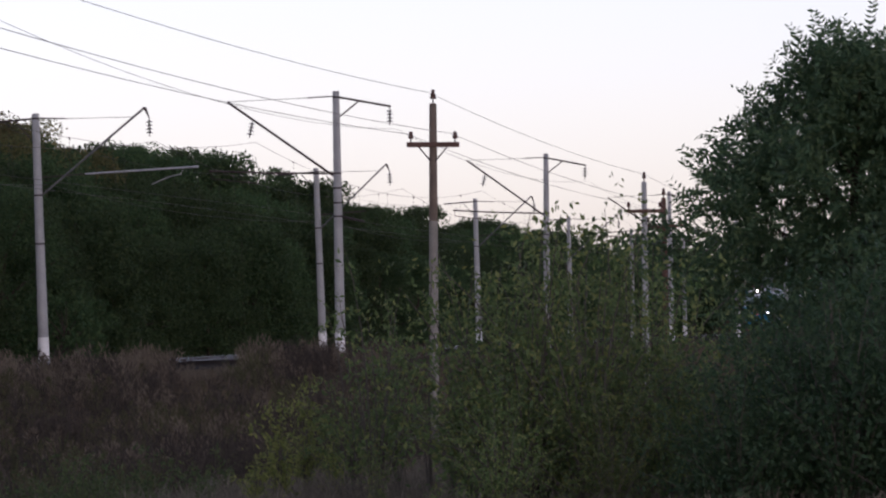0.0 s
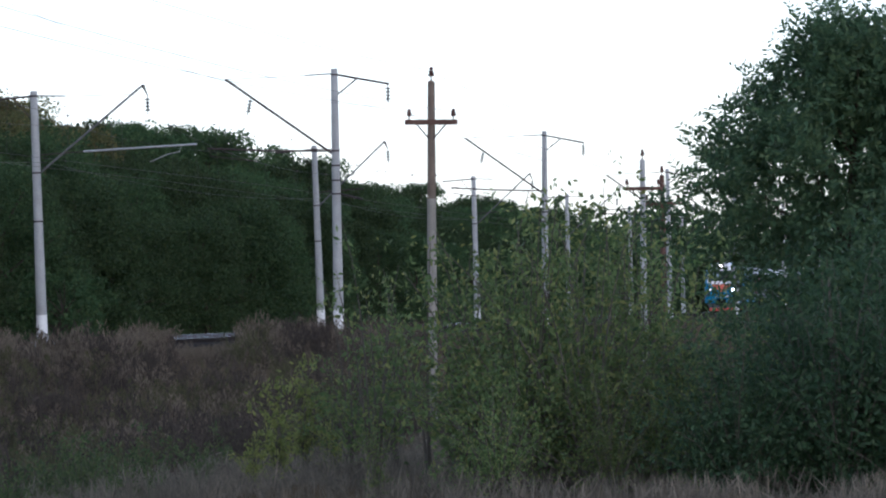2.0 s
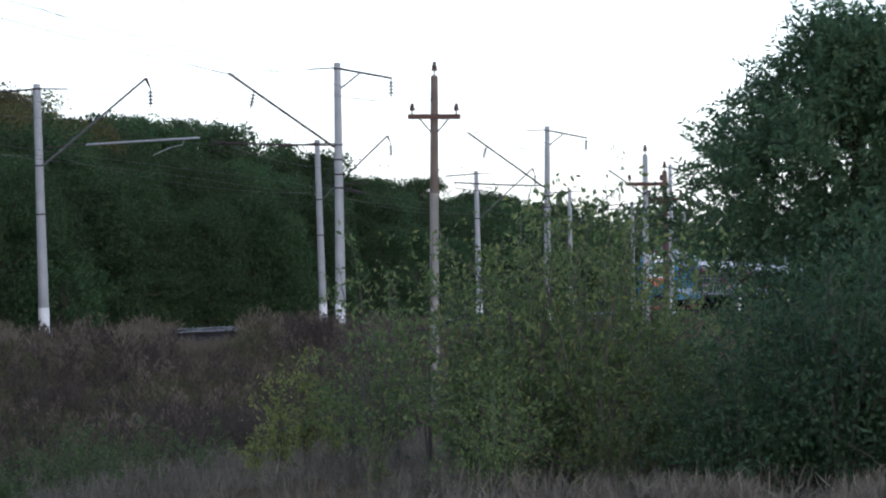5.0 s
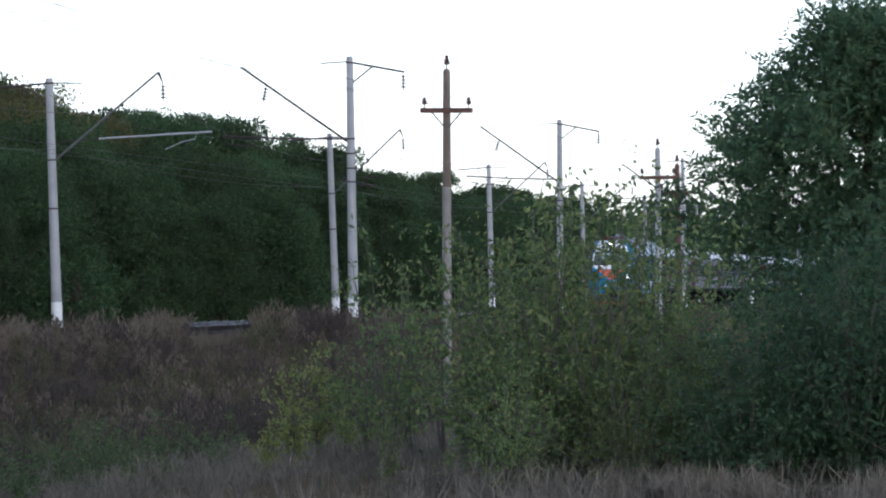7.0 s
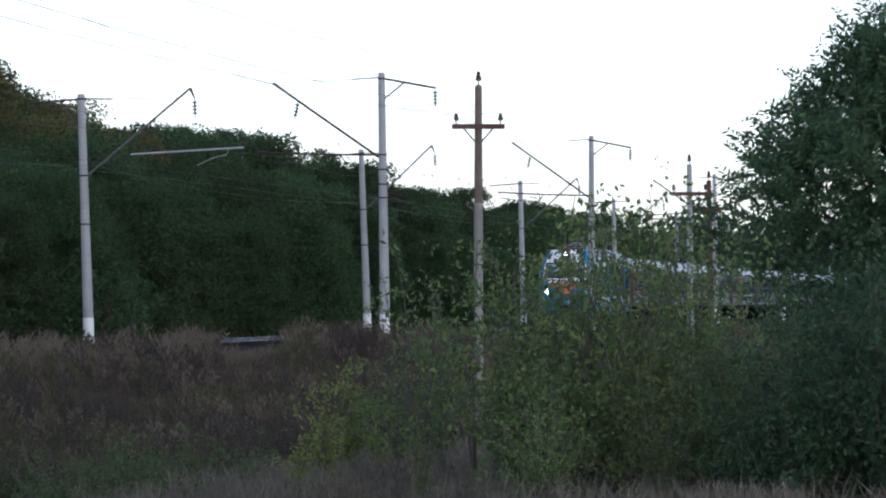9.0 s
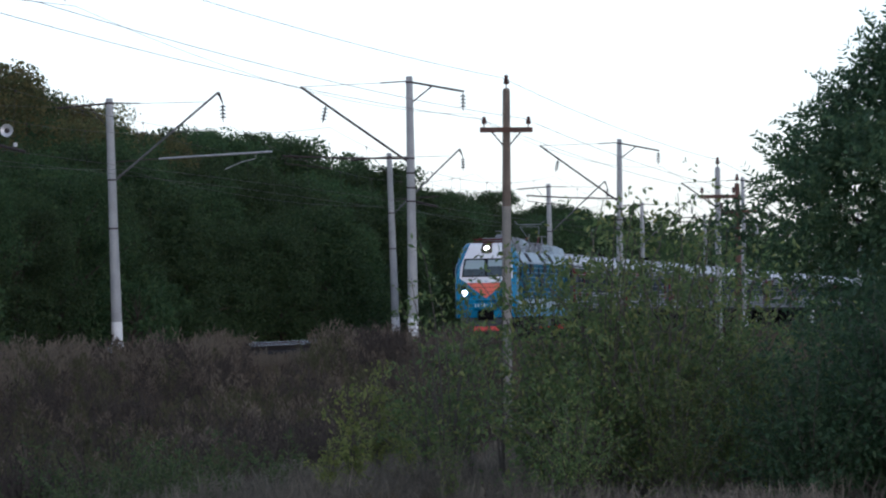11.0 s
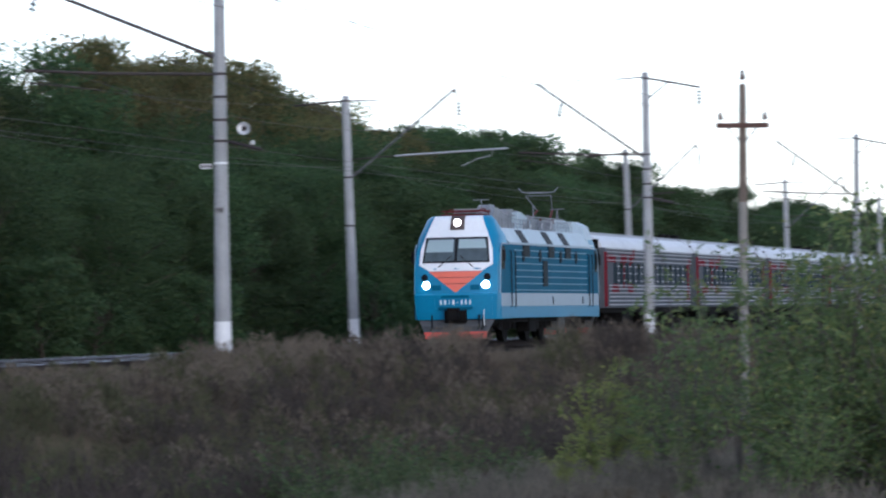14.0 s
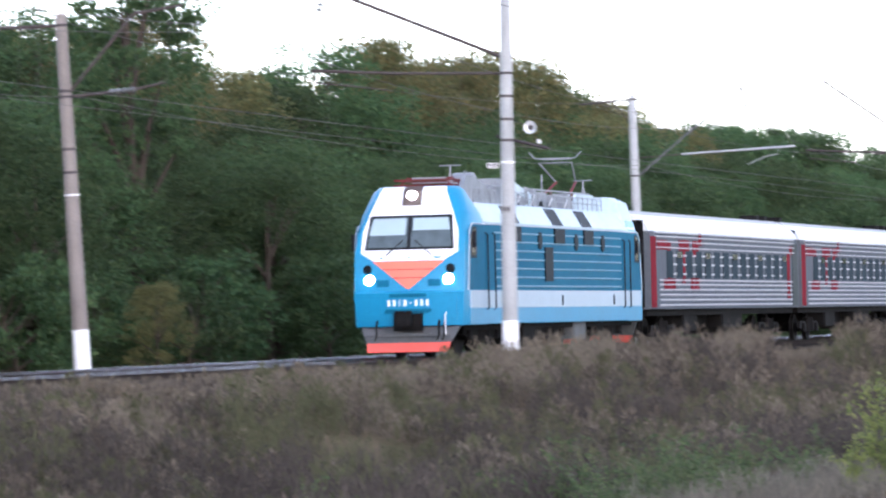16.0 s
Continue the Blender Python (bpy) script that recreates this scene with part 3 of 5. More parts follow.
def build_woods():
    near = [tree_kind(11 + k, 8.2, 3.4, 0.2, 96, 165, 0.165, LEAF_WOOD) for k in range(4)]
    far = [tree_kind(31 + k, 8.2, 3.8, 0.2, 88, 150, 0.235, LEAF_WOOD) for k in range(3)]
    yellow = [tree_kind(51, 8.0, 2.9, 0.8, 80, 150, 0.165, LEAF_YELLOW)]
    scrub = [tree_kind(61 + k, 3.2, 2.0, 0.1, 34, 80, 0.19, LEAF_WOOD) for k in range(2)]
    rng = np.random.default_rng(5)
    for row, (off, gap) in enumerate(((-10.8, 5.0), (-13.8, 3.7), (-18.5, 3.8), (-25.0, 3.6), (-34.0, 3.9))):
        b = -85.0
        while b < 470:
            close = b < 90
            if row == 0 and not close:
                break
            p = at(off + rng.uniform(-1.4, 1.4), b + rng.uniform(-1, 1))
            # low sun on the ridge crowns is put into their leaf colour
            warm_lit = row > 2 and rng.uniform() < (0.62 if 40 < b < 150 else 0.15)
            kinds = scrub if row == 0 else yellow if warm_lit and b < 150 else near if b < 90 and row < 3 or b < 150 and row > 1 else far
            grow = (1.0 if row == 0 else 0.84 if row == 1 else 1.04) * rng.uniform(0.86, 1.1) * (0.86 if row > 1 and b < 78 else 0.98 if row > 1 and b < 96 else 1.0 if row > 1 and 96 <= b < 150 else 0.95 if b > 150 else 1.0)
            # tree heights are scaled to fit the camera's view of the skyline
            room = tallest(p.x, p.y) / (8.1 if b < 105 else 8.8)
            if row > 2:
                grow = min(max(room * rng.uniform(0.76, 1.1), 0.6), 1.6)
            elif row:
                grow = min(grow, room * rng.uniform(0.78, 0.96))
            plant_tree("bush" if row == 0 else "tree", kinds[rng.integers(len(kinds))], p.x, p.y, grow, rng.uniform(0, 360),
                       "dark green bush at the foot of the wood" if row == 0 else "broadleaf tree on the wooded rise, crown coloured warm for low sun" if kinds is yellow else "dark green broadleaf tree at the edge of the wood",
                       "bush" if row == 0 else "tree", "bushes along the wood" if row == 0 else "trees of the wood behind the line")
            b += gap * rng.uniform(0.75, 1.25) * (2.2 if b < -45 else 1 if close else 1.3 if b < 160 else 2.8 if b < 300 else 5.0)
    # tall tree over the wood's edge
    x, y = bearing(-3.75, 142)
    big = tree_kind(71, 13.2, 2.3, 6.5, 80, 170, 0.17, LEAF_WOOD)
    plant_tree("tree", big, x, y, 1.0, 40, "tall dark broadleaf tree above the wood's edge", "tree", "trees of the wood behind the line")
    x, y = bearing(-3.55, 129)
    plant_tree("small_tree", yellow[0], x, y, 0.33, 80, "small yellowing tree at the wood's foot", "tree")
    # distant woods at the end of the line, and an added belt round the field
    pts = []
    rng = np.random.default_rng(9)
    for k in range(1250):
        if k < 650:
            az, d, h = rng.uniform(6, 24), rng.uniform(520, 720), rng.uniform(11, 15.5)
        else:
            # unseen belt, set to block low sky and darken window reflections
            az, d, h = rng.uniform(18, 330), rng.uniform(170, 320), rng.uniform(9, 15)
        x, y = bearing(az, d)
        if k >= 650 and abs(to_line(x, y)[0] + 2) < 40:
            continue
        c = np.array([x, y, -0.5 + h * 0.5])
        q = unit(rng.normal(size=(60, 3))) * rng.uniform(0.5, 1, (60, 1)) * np.array([4.0, 4.0, h * 0.5])
        pts.append(leaves(rng, c + q, 1.3, 0.9))
    tagged(new("far_woods", quads_mesh("far_woods", np.concatenate(pts), LEAF_WOOD)), "distant dark green woods, with an unseen belt added round the field", "woods", kind="stuff")


build_woods()


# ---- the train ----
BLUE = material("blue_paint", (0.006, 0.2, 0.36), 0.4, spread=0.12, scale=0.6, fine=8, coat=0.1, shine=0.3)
# darker copy of the front's blue: the sides' weaker light put into colour
BLUE_DARK = material("shaded_blue", (0.005, 0.105, 0.18), 0.65, spread=0.16, scale=0.5, fine=8, shine=0.08)
ROOF_WHITE = material("pale_roof_paint", (0.42, 0.51, 0.56), 0.5, spread=0.14, scale=0.8, fine=8, shine=0.1)
# highlights on the body's ribs, painted as a lighter blue
RIB_BLUE = material("blue_rib_highlight", (0.17, 0.31, 0.4), 0.4, spread=0.1, shine=0.12)
CAB_WHITE = material("white_paint", (0.78, 0.8, 0.82), 0.4, spread=0.06, scale=0.8, fine=10, coat=0.2)
PALE_STRIPE = material("pale_blue_stripe", (0.33, 0.41, 0.47), 0.45, spread=0.08, scale=0.8, fine=10, shine=0.12)
PLOUGH_RED = material("red_plough_paint", (0.7, 0.085, 0.06), 0.5, spread=0.2, scale=3)
RED_PAINT = material("orange_red_paint", (0.78, 0.16, 0.1), 0.45, spread=0.1, scale=1.5)
ROOF_GREY = material("grey_roof_equipment", (0.2, 0.215, 0.235), 0.6, 0.1, spread=0.4, scale=2)
FRAME_DARK = material("dark_underframe", (0.009, 0.0085, 0.0085), 0.8, spread=0.6, scale=2, shine=0.06)
PLOUGH_GREY = material("plough_grey", (0.07, 0.075, 0.08), 0.7, 0.0, spread=0.3)
RUBBER = material("black_rubber", (0.007, 0.007, 0.009), 0.6, spread=0.3, shine=0.15)
PANE = material("dark_window_glass", (0.008, 0.011, 0.014), 0.15, spread=0.1, shine=0.1)
# pale interior and reflection in the panes, painted as grey glass
SCREEN = material("grey_windscreen_glass", (0.075, 0.1, 0.112), 0.15, spread=0.25, scale=1.2, fine=5, shine=0.2)
BLIND = material("pale_window_blind", (0.3, 0.39, 0.41), 0.4, spread=0.08, scale=2)
LAMP = material("lit_lamp", (1.0, 0.97, 0.93), 0.3, spread=0.0, glow=4.0)
OXIDE = material("red_oxide_paint", (0.12, 0.025, 0.025), 0.65, spread=0.3, scale=3, shine=0.15)
# corrugation's shade and highlights are painted: dark side grey, pale ribs
COACH_GREY = material("shaded_coach_grey", (0.088, 0.1, 0.115), 0.7, 0.0, spread=0.16, scale=0.4, fine=6, shine=0.05)
COACH_RIB = material("rib_highlight", (0.43, 0.44, 0.46), 0.6, 0.0, spread=0.12, shine=0.12)
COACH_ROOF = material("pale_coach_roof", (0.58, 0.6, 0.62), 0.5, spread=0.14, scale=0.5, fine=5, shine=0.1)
COACH_TOP = material("grey_coach_roof_top", (0.3, 0.31, 0.32), 0.7, spread=0.2)
COACH_RED = material("red_coach_paint", (0.17, 0.026, 0.034), 0.6, spread=0.25, scale=1.5, shine=0.0)
COACH_DOOR = material("dark_green_grey_door", (0.035, 0.045, 0.045), 0.6, spread=0.2, shine=0.08)
COACH_GLASS = material("coach_window_glass", (0.04, 0.056, 0.066), 0.5, spread=0.45, scale=0.7, shine=0.0)
VENT = material("dark_vent_louvre", (0.009, 0.013, 0.018), 0.6, spread=0.3, shine=0.1)
GANGWAY = material("gangway_rubber", (0.006, 0.0055, 0.006), 0.85, spread=0.4, shine=0.04)
HOUSING = material("dark_housing", (0.06, 0.04, 0.033), 0.6, spread=0.3)

LOCO_LENGTH = 21.3
FRONT = [(0.86, 1.44, 0.10), (1.74, 1.5, 0.02), (1.78, 1.5, 0.10), (2.65, 1.5, 0.16), (2.87, 1.49, 0.22), (3.3, 1.44, 0.36), (3.8, 1.26, 0.54), (4.42, 0.98, 0.80), (4.55, 0.9, 1.0)]


def front_y(x, z):
    """Depth of the cab's front at a height, behind its foremost plane."""
    y = FRONT[-1][2]
    for (z0, _, y0), (z1, _, y1) in zip(FRONT, FRONT[1:]):
        if z <= z1:
            y = y0 + (y1 - y0) * max(z - z0, 0) / (z1 - z0)
            break
    return y + 0.05 * x * x


def front_patch(rows, lift=0.008):
    """A thin plate on the cab's front: rows of height, left, right, from the bottom up."""
    g, n = Geo(), 7
    full = []
    for (z0, l0, r0), (z1, l1, r1) in zip(rows, rows[1:]):
        steps = max(int((z1 - z0) / 0.12), 1)
        full += [(z0 + (z1 - z0) * k / steps, l0 + (l1 - l0) * k / steps, r0 + (r1 - r0) * k / steps) for k in range(steps)]
    full.append(rows[-1])
    for d in (-lift, 0.02):
        for z, l, r in full:
            g.v += [(l + (r - l) * k / (n - 1), front_y(l + (r - l) * k / (n - 1), z) + d, z) for k in range(n)]
    m = len(full)
    for j in range(m - 1):
        for k in range(n - 1):
            a = j * n + k
            g.f.append((a, a + 1, a + n + 1, a + n))
        for k in (0, n - 1):
            a = j * n + k
            g.f.append((a, a + n, a + n + m * n, a + m * n))
    for j in (0, m - 1):
        for k in range(n - 1):
            a = j * n + k
            g.f.append((a, a + m * n, a + m * n + 1, a + 1))
    return g


def cab(loco, m, lit):
    """One driving cab, its front at y = 0 in the space m."""
    def put(name, g, mat, parent=loco, label="", smooth=False):
        g.v = [tuple(m @ Vector(p)) for p in g.v]
        return part(name, g, mat, parent, label, smooth)

    g = Geo()
    sides = [1.55, 1.55, 1.55, 1.55, 1.55, 1.55, 1.46, 1.2, 1.08]
    for (z, w, y), s in zip(FRONT, sides):
        yb = 2.3 - 0.9 * max(z - 3.6, 0)
        xs = [(-s, yb), (-s, y + 0.42), (-w, y + 0.12), (-w * 0.5, front_y(w * 0.5, z)), (0, front_y(0, z)), (w * 0.5, front_y(w * 0.5, z)), (w, y + 0.12), (s, y + 0.42), (s, yb)]
        g.v += [(x, yy, z) for x, yy in xs]
    n = 9
    g.f += [(j * n + k, j * n + k + 1, (j + 1) * n + k + 1, (j + 1) * n + k) for j in range(len(FRONT) - 1) for k in range(n - 1)]
    g.f += [tuple(range(n)), tuple((len(FRONT) - 1) * n + k for k in range(n))]
    shell = put("cab", g, BLUE, loco, "blue rounded driving cab", True)
    put("white_mask", front_patch([(2.58, -0.95, 0.95), (2.8, -1.33, 1.33), (3.35, -1.3, 1.3), (3.8, -1.15, 1.15), (4.42, -0.9, 0.9), (4.54, -0.86, 0.86)]), CAB_WHITE, shell, "white face round the windscreen")
    put("windscreen_frame", front_patch([(2.87, -1.22, 1.22), (3.78, -1.12, 1.12)], 0.018), RUBBER, shell)
    for sx in (-1, 1):
        a, b = sorted((sx * 0.05, sx * 1.15))
        c, d = sorted((sx * 0.05, sx * 1.06))
        pane = put("windscreen_pane", front_patch([(2.93, a, b), (3.72, c, d)], 0.024), SCREEN, shell)
        low = 3.26 if sx < 0 else 3.38
        put("blind", front_patch([(low, a + 0.04, b - 0.06), (3.7, c + 0.04, d - 0.05)], 0.028), BLIND, pane, "pale lowered blind")
        y = front_y(0.6, 2.85) - 0.05
        put("wiper", Geo().tube([(sx * 0.62, y, 2.72), (sx * 0.16, y + 0.1, 3.12)], 0.018, 5), RUBBER, shell)
        put("headlight", Geo().lathe((sx * 1.075, front_y(1.07, 2.08) + 0.02, 2.08), [(0, 0.14), (0.05, 0.13), (0.065, 0.08)], 16, (0, -1, 0)), LAMP if lit else PANE, shell, "round lit headlight")
        put("marker_lamp", Geo().lathe((sx * 1.13, front_y(1.1, 2.36) + 0.02, 2.36), [(0, 0.13), (0.04, 0.12), (0.05, 0.08)], 16, (0, -1, 0)), PANE, shell, "dark round marker lamp")
        a, b = sorted((sx * 0.53, sx * 0.87))
        put("front_vent", front_patch([(1.9, a, b), (2.08, a, b)], 0.012), BLUE_DARK, shell)
        put("mirror", Geo().box((sx * 1.66, 0.75, 3.1), (0.1, 0.12, 0.42), chamfer=0.02), RUBBER, shell)
        side = put("cab_side", Geo().prism([(0.52, 1.78), (2.3, 1.78), (2.3, 3.5), (0.92, 3.5), (0.66, 3.3), (0.58, 2.7)], sx * 1.5, sx * 1.555, "yz"), BLUE_DARK, shell, "blue cab side, coloured darker for its dimmer light")
        put("edging", Geo().tube([(sx * 1.556, 0.42, 1.78), (sx * 1.556, 0.56, 2.7), (sx * 1.556, 0.64, 3.32), (sx * 1.556, 0.9, 3.53), (sx * 1.556, 2.3, 3.53)], 0.022, 5), PALE_STRIPE, side)
        # cab side: window, corner window, door rails
        put("side_window_frame", Geo().prism([(0.72, 2.62), (1.34, 2.62), (1.34, 3.45), (0.95, 3.45), (0.72, 3.2)], sx * 1.53, sx * 1.562, "yz"), RUBBER, shell)
        put("side_window", Geo().prism([(0.8, 2.7), (1.27, 2.7), (1.27, 3.37), (1.0, 3.37), (0.8, 3.15)], sx * 1.53, sx * 1.568, "yz"), PANE, shell)
        put("roof_side_window", Geo().add([(sx * 1.34, 1.15, 3.98), (sx * 1.34, 1.7, 3.98), (sx * 1.2, 1.7, 4.3), (sx * 1.2, 1.2, 4.3), (sx * 1.25, 1.15, 3.98), (sx * 1.25, 1.7, 3.98), (sx * 1.1, 1.7, 4.3), (sx * 1.1, 1.2, 4.3)],
                                         [(0, 1, 2, 3), (4, 5, 6, 7), (0, 1, 5, 4), (1, 2, 6, 5), (2, 3, 7, 6), (3, 0, 4, 7)]), PANE, shell)
    put("red_chevron", front_patch([(1.83, -0.03, 0.03), (2.57, -0.98, 0.98)], 0.012), RED_PAINT, shell, "orange-red downward triangle")
    for z, w in ((2.12, 0.42), (2.34, 0.7)):
        put("chevron_groove", front_patch([(z, -w, w), (z + 0.018, -w, w)], 0.015), COACH_RED, shell)
    for z, w in ((1.62, 0.5), (1.22, 0.62)):
        put("ledge", front_patch([(z, -w, w), (z + 0.09, -w, w)], 0.03), BLUE_DARK, shell)
    sign = put("number_sign", front_patch([(1.36, -0.6, 0.6), (1.58, -0.6, 0.6)], 0.012), BLUE, shell)
    for k, wide in enumerate((0.1, 0.1, 0.04, 0.12, 0.07, 0.1, 0.1, 0.1)):
        x = -0.55 + 0.15 * k
        high = 0.04 if k == 4 else 0.18
        put("number_bar", Geo().box((x + 0.03, front_y(x, 1.47) - 0.02, 1.47), (wide * 0.62, 0.02, high * 0.9)), CAB_WHITE, sign)
    put("hatch", front_patch([(1.0, -1.3, -0.75), (1.66, -1.32, -0.75)], 0.012), BLUE, shell)
    put("hatch", front_patch([(1.0, 0.75, 1.3), (1.66, 0.75, 1.32)], 0.012), BLUE, shell)
    # roof headlamp in its dark box
    box = put("roof_headlamp_box", front_patch([(4.04, -0.26, 0.26), (4.55, -0.25, 0.25)], 0.05), HOUSING, shell, "square dark housing")
    put("roof_headlamp", Geo().lathe((0, front_y(0, 4.3) - 0.06, 4.3), [(0, 0.125), (0.06, 0.12), (0.075, 0.08)], 18, (0, -1, 0.1)), LAMP if lit else PANE, box, "bright round roof headlamp")
    # coupler, hoses, plough
    put("coupler", Geo().box((0, -0.1, 1.06), (0.3, 0.8, 0.3), chamfer=0.05).box((0.02, -0.5, 1.06), (0.42, 0.26, 0.4), chamfer=0.07).box((0, 0.05, 0.98), (0.78, 0.14, 0.5)), FRAME_DARK, loco, "black automatic coupler")
    put("plough", Geo().add([(-1.35, 0.25, 0.84), (1.35, 0.25, 0.84), (1.15, 0.02, 0.42), (-1.15, 0.02, 0.42), (-1.35, 0.4, 0.84), (1.35, 0.4, 0.84), (1.15, 0.15, 0.42), (-1.15, 0.15, 0.42)],
                            [(0, 1, 2, 3), (4, 5, 6, 7), (0, 1, 5, 4), (1, 2, 6, 5), (2, 3, 7, 6), (3, 0, 4, 7)]).box((0, 0.0, 0.62), (2.3, 0.05, 0.05)), PLOUGH_GREY, loco, "grey plough above the rails")
    put("plough_blade", Geo().add([(-1.14, 0.0, 0.42), (1.14, 0.0, 0.42), (1.08, -0.12, 0.18), (-1.08, -0.12, 0.18), (-1.14, 0.1, 0.42), (1.14, 0.1, 0.42), (1.08, 0.0, 0.18), (-1.08, 0.0, 0.18)],
                                  [(0, 1, 2, 3), (4, 5, 6, 7), (0, 1, 5, 4), (1, 2, 6, 5), (2, 3, 7, 6), (3, 0, 4, 7)]), PLOUGH_RED, loco, "orange-red plough blade")
    for x in (-0.85, 0.85, 1.0):
        put("brake_hose", Geo().tube([(x, 0.05, 1.0), (x + 0.02, -0.12, 0.85), (x + 0.03, -0.14, 0.6), (x - 0.05, -0.05, 0.5)], 0.03, 6), RUBBER, loco)
    put("hand_rail", Geo().tube([(1.05, 0.0, 1.2), (1.05, -0.12, 1.12), (1.05, -0.12, 0.62)], 0.018, 6), CAB_WHITE, loco)
    put("hand_rail", Geo().tube([(-0.6, -0.02, 1.25), (-0.6, -0.1, 1.2), (0.6, -0.1, 1.2), (0.6, -0.02, 1.25)], 0.014, 6), BLUE_DARK, loco)


def wheel_shape(r):
    return Geo().lathe((0, 0, 0), [(-0.07, r * 0.35), (-0.06, r * 0.8), (-0.07, r), (0.03, r), (0.035, r + 0.03), (0.07, r + 0.03), (0.07, r * 0.8), (0.05, r * 0.35)], 18, (1, 0, 0)).mesh("wheel", True)


LOCO_WHEEL, COACH_WHEEL = wheel_shape(0.62), wheel_shape(0.47)


def bogie(parent, y, base, r, wheel):
    g = Geo()
    for sx in (-1, 1):
        g.prism([(y - base / 2 - 0.55, r - 0.02), (y - base / 2 - 0.45, r + 0.22), (y - 0.7, r + 0.22), (y - 0.4, r + 0.02), (y + 0.4, r + 0.02), (y + 0.7, r + 0.22), (y + base / 2 + 0.45, r + 0.22), (y + base / 2 + 0.55, r - 0.02), (y + base / 2, r - 0.12), (y, r - 0.2), (y - base / 2, r - 0.12)], sx * 1.0, sx * 1.12, "yz")
        for yy in (y - base / 2, y + base / 2):
            g.box((sx * 1.14, yy, r), (0.16, 0.34, 0.3), chamfer=0.04)
        for yy in (y - 0.35, y, y + 0.35):
            g.tube([(sx * 1.12, yy, r - 0.15), (sx * 1.12, yy, r + 0.35)], 0.09, 8)
    g.box((0, y, r), (2.0, 0.5, 0.3))
    b = part("bogie", g, FRAME_DARK, parent, "black steel bogie")
    for yy in (y - base / 2, y + base / 2):
        for sx in (-1, 1):
            w = part("wheel", wheel, FRAME_DARK, b)
            w.matrix_basis = pose(sx * 0.76, yy, r, 0, 0, 0 if sx < 0 else 180)
    return b


def pantograph(loco, y, raised):
    p = part("pantograph", Geo().box((0, y, 4.42), (1.7, 1.9, 0.08)).box((0.7, y - 0.9, 4.38), (0.12, 0.12, 0.3)).box((-0.7, y - 0.9, 4.38), (0.12, 0.12, 0.3)).box((0.7, y + 0.9, 4.38), (0.12, 0.12, 0.3)).box((-0.7, y + 0.9, 4.38), (0.12, 0.12, 0.3)), OXIDE, loco, "dark red raised pantograph" if raised else "dark red folded pantograph")
    head = 5.72 if raised else 4.8
    knee = (y + 1.1, 5.05) if raised else (y + 0.95, 4.6)
    for sx in (-1, 1):
        part("lower_arm", Geo().tube([(sx * 0.45, y - 0.6, 4.5), (sx * 0.3, knee[0], knee[1])], 0.045, 6), OXIDE, p)
        part("upper_arm", Geo().tube([(sx * 0.3, knee[0], knee[1]), (sx * 0.5, y - 0.2, head - 0.12)], 0.025, 6), ROOF_GREY if raised else OXIDE, p)
        part("horn", Geo().tube([(sx * 0.45, y - 0.2, head), (sx * 0.62, y - 0.2, head + 0.02), (sx * 0.8, y - 0.2, head + 0.2 if raised else head - 0.15)], 0.022, 6), ROOF_GREY if raised else OXIDE, p)
    if not raised:
        for z in (4.6, 4.74):
            part("folded_frame", Geo().tube([(-0.8, y - 0.9, z), (0.8, y - 0.9, z), (0.8, y + 0.9, z), (-0.8, y + 0.9, z), (-0.8, y - 0.9, z)], 0.026, 6), OXIDE, p)
    for dy in (-0.15, 0.15):
        part("collector", Geo().box((0, y - 0.2 + dy, head), (0.9, 0.06, 0.05)), ROOF_GREY, p)
    part("stay", Geo().tube([(-0.5, y - 0.2, head - 0.12), (0.5, y - 0.2, head - 0.12)], 0.02, 6), ROOF_GREY, p)


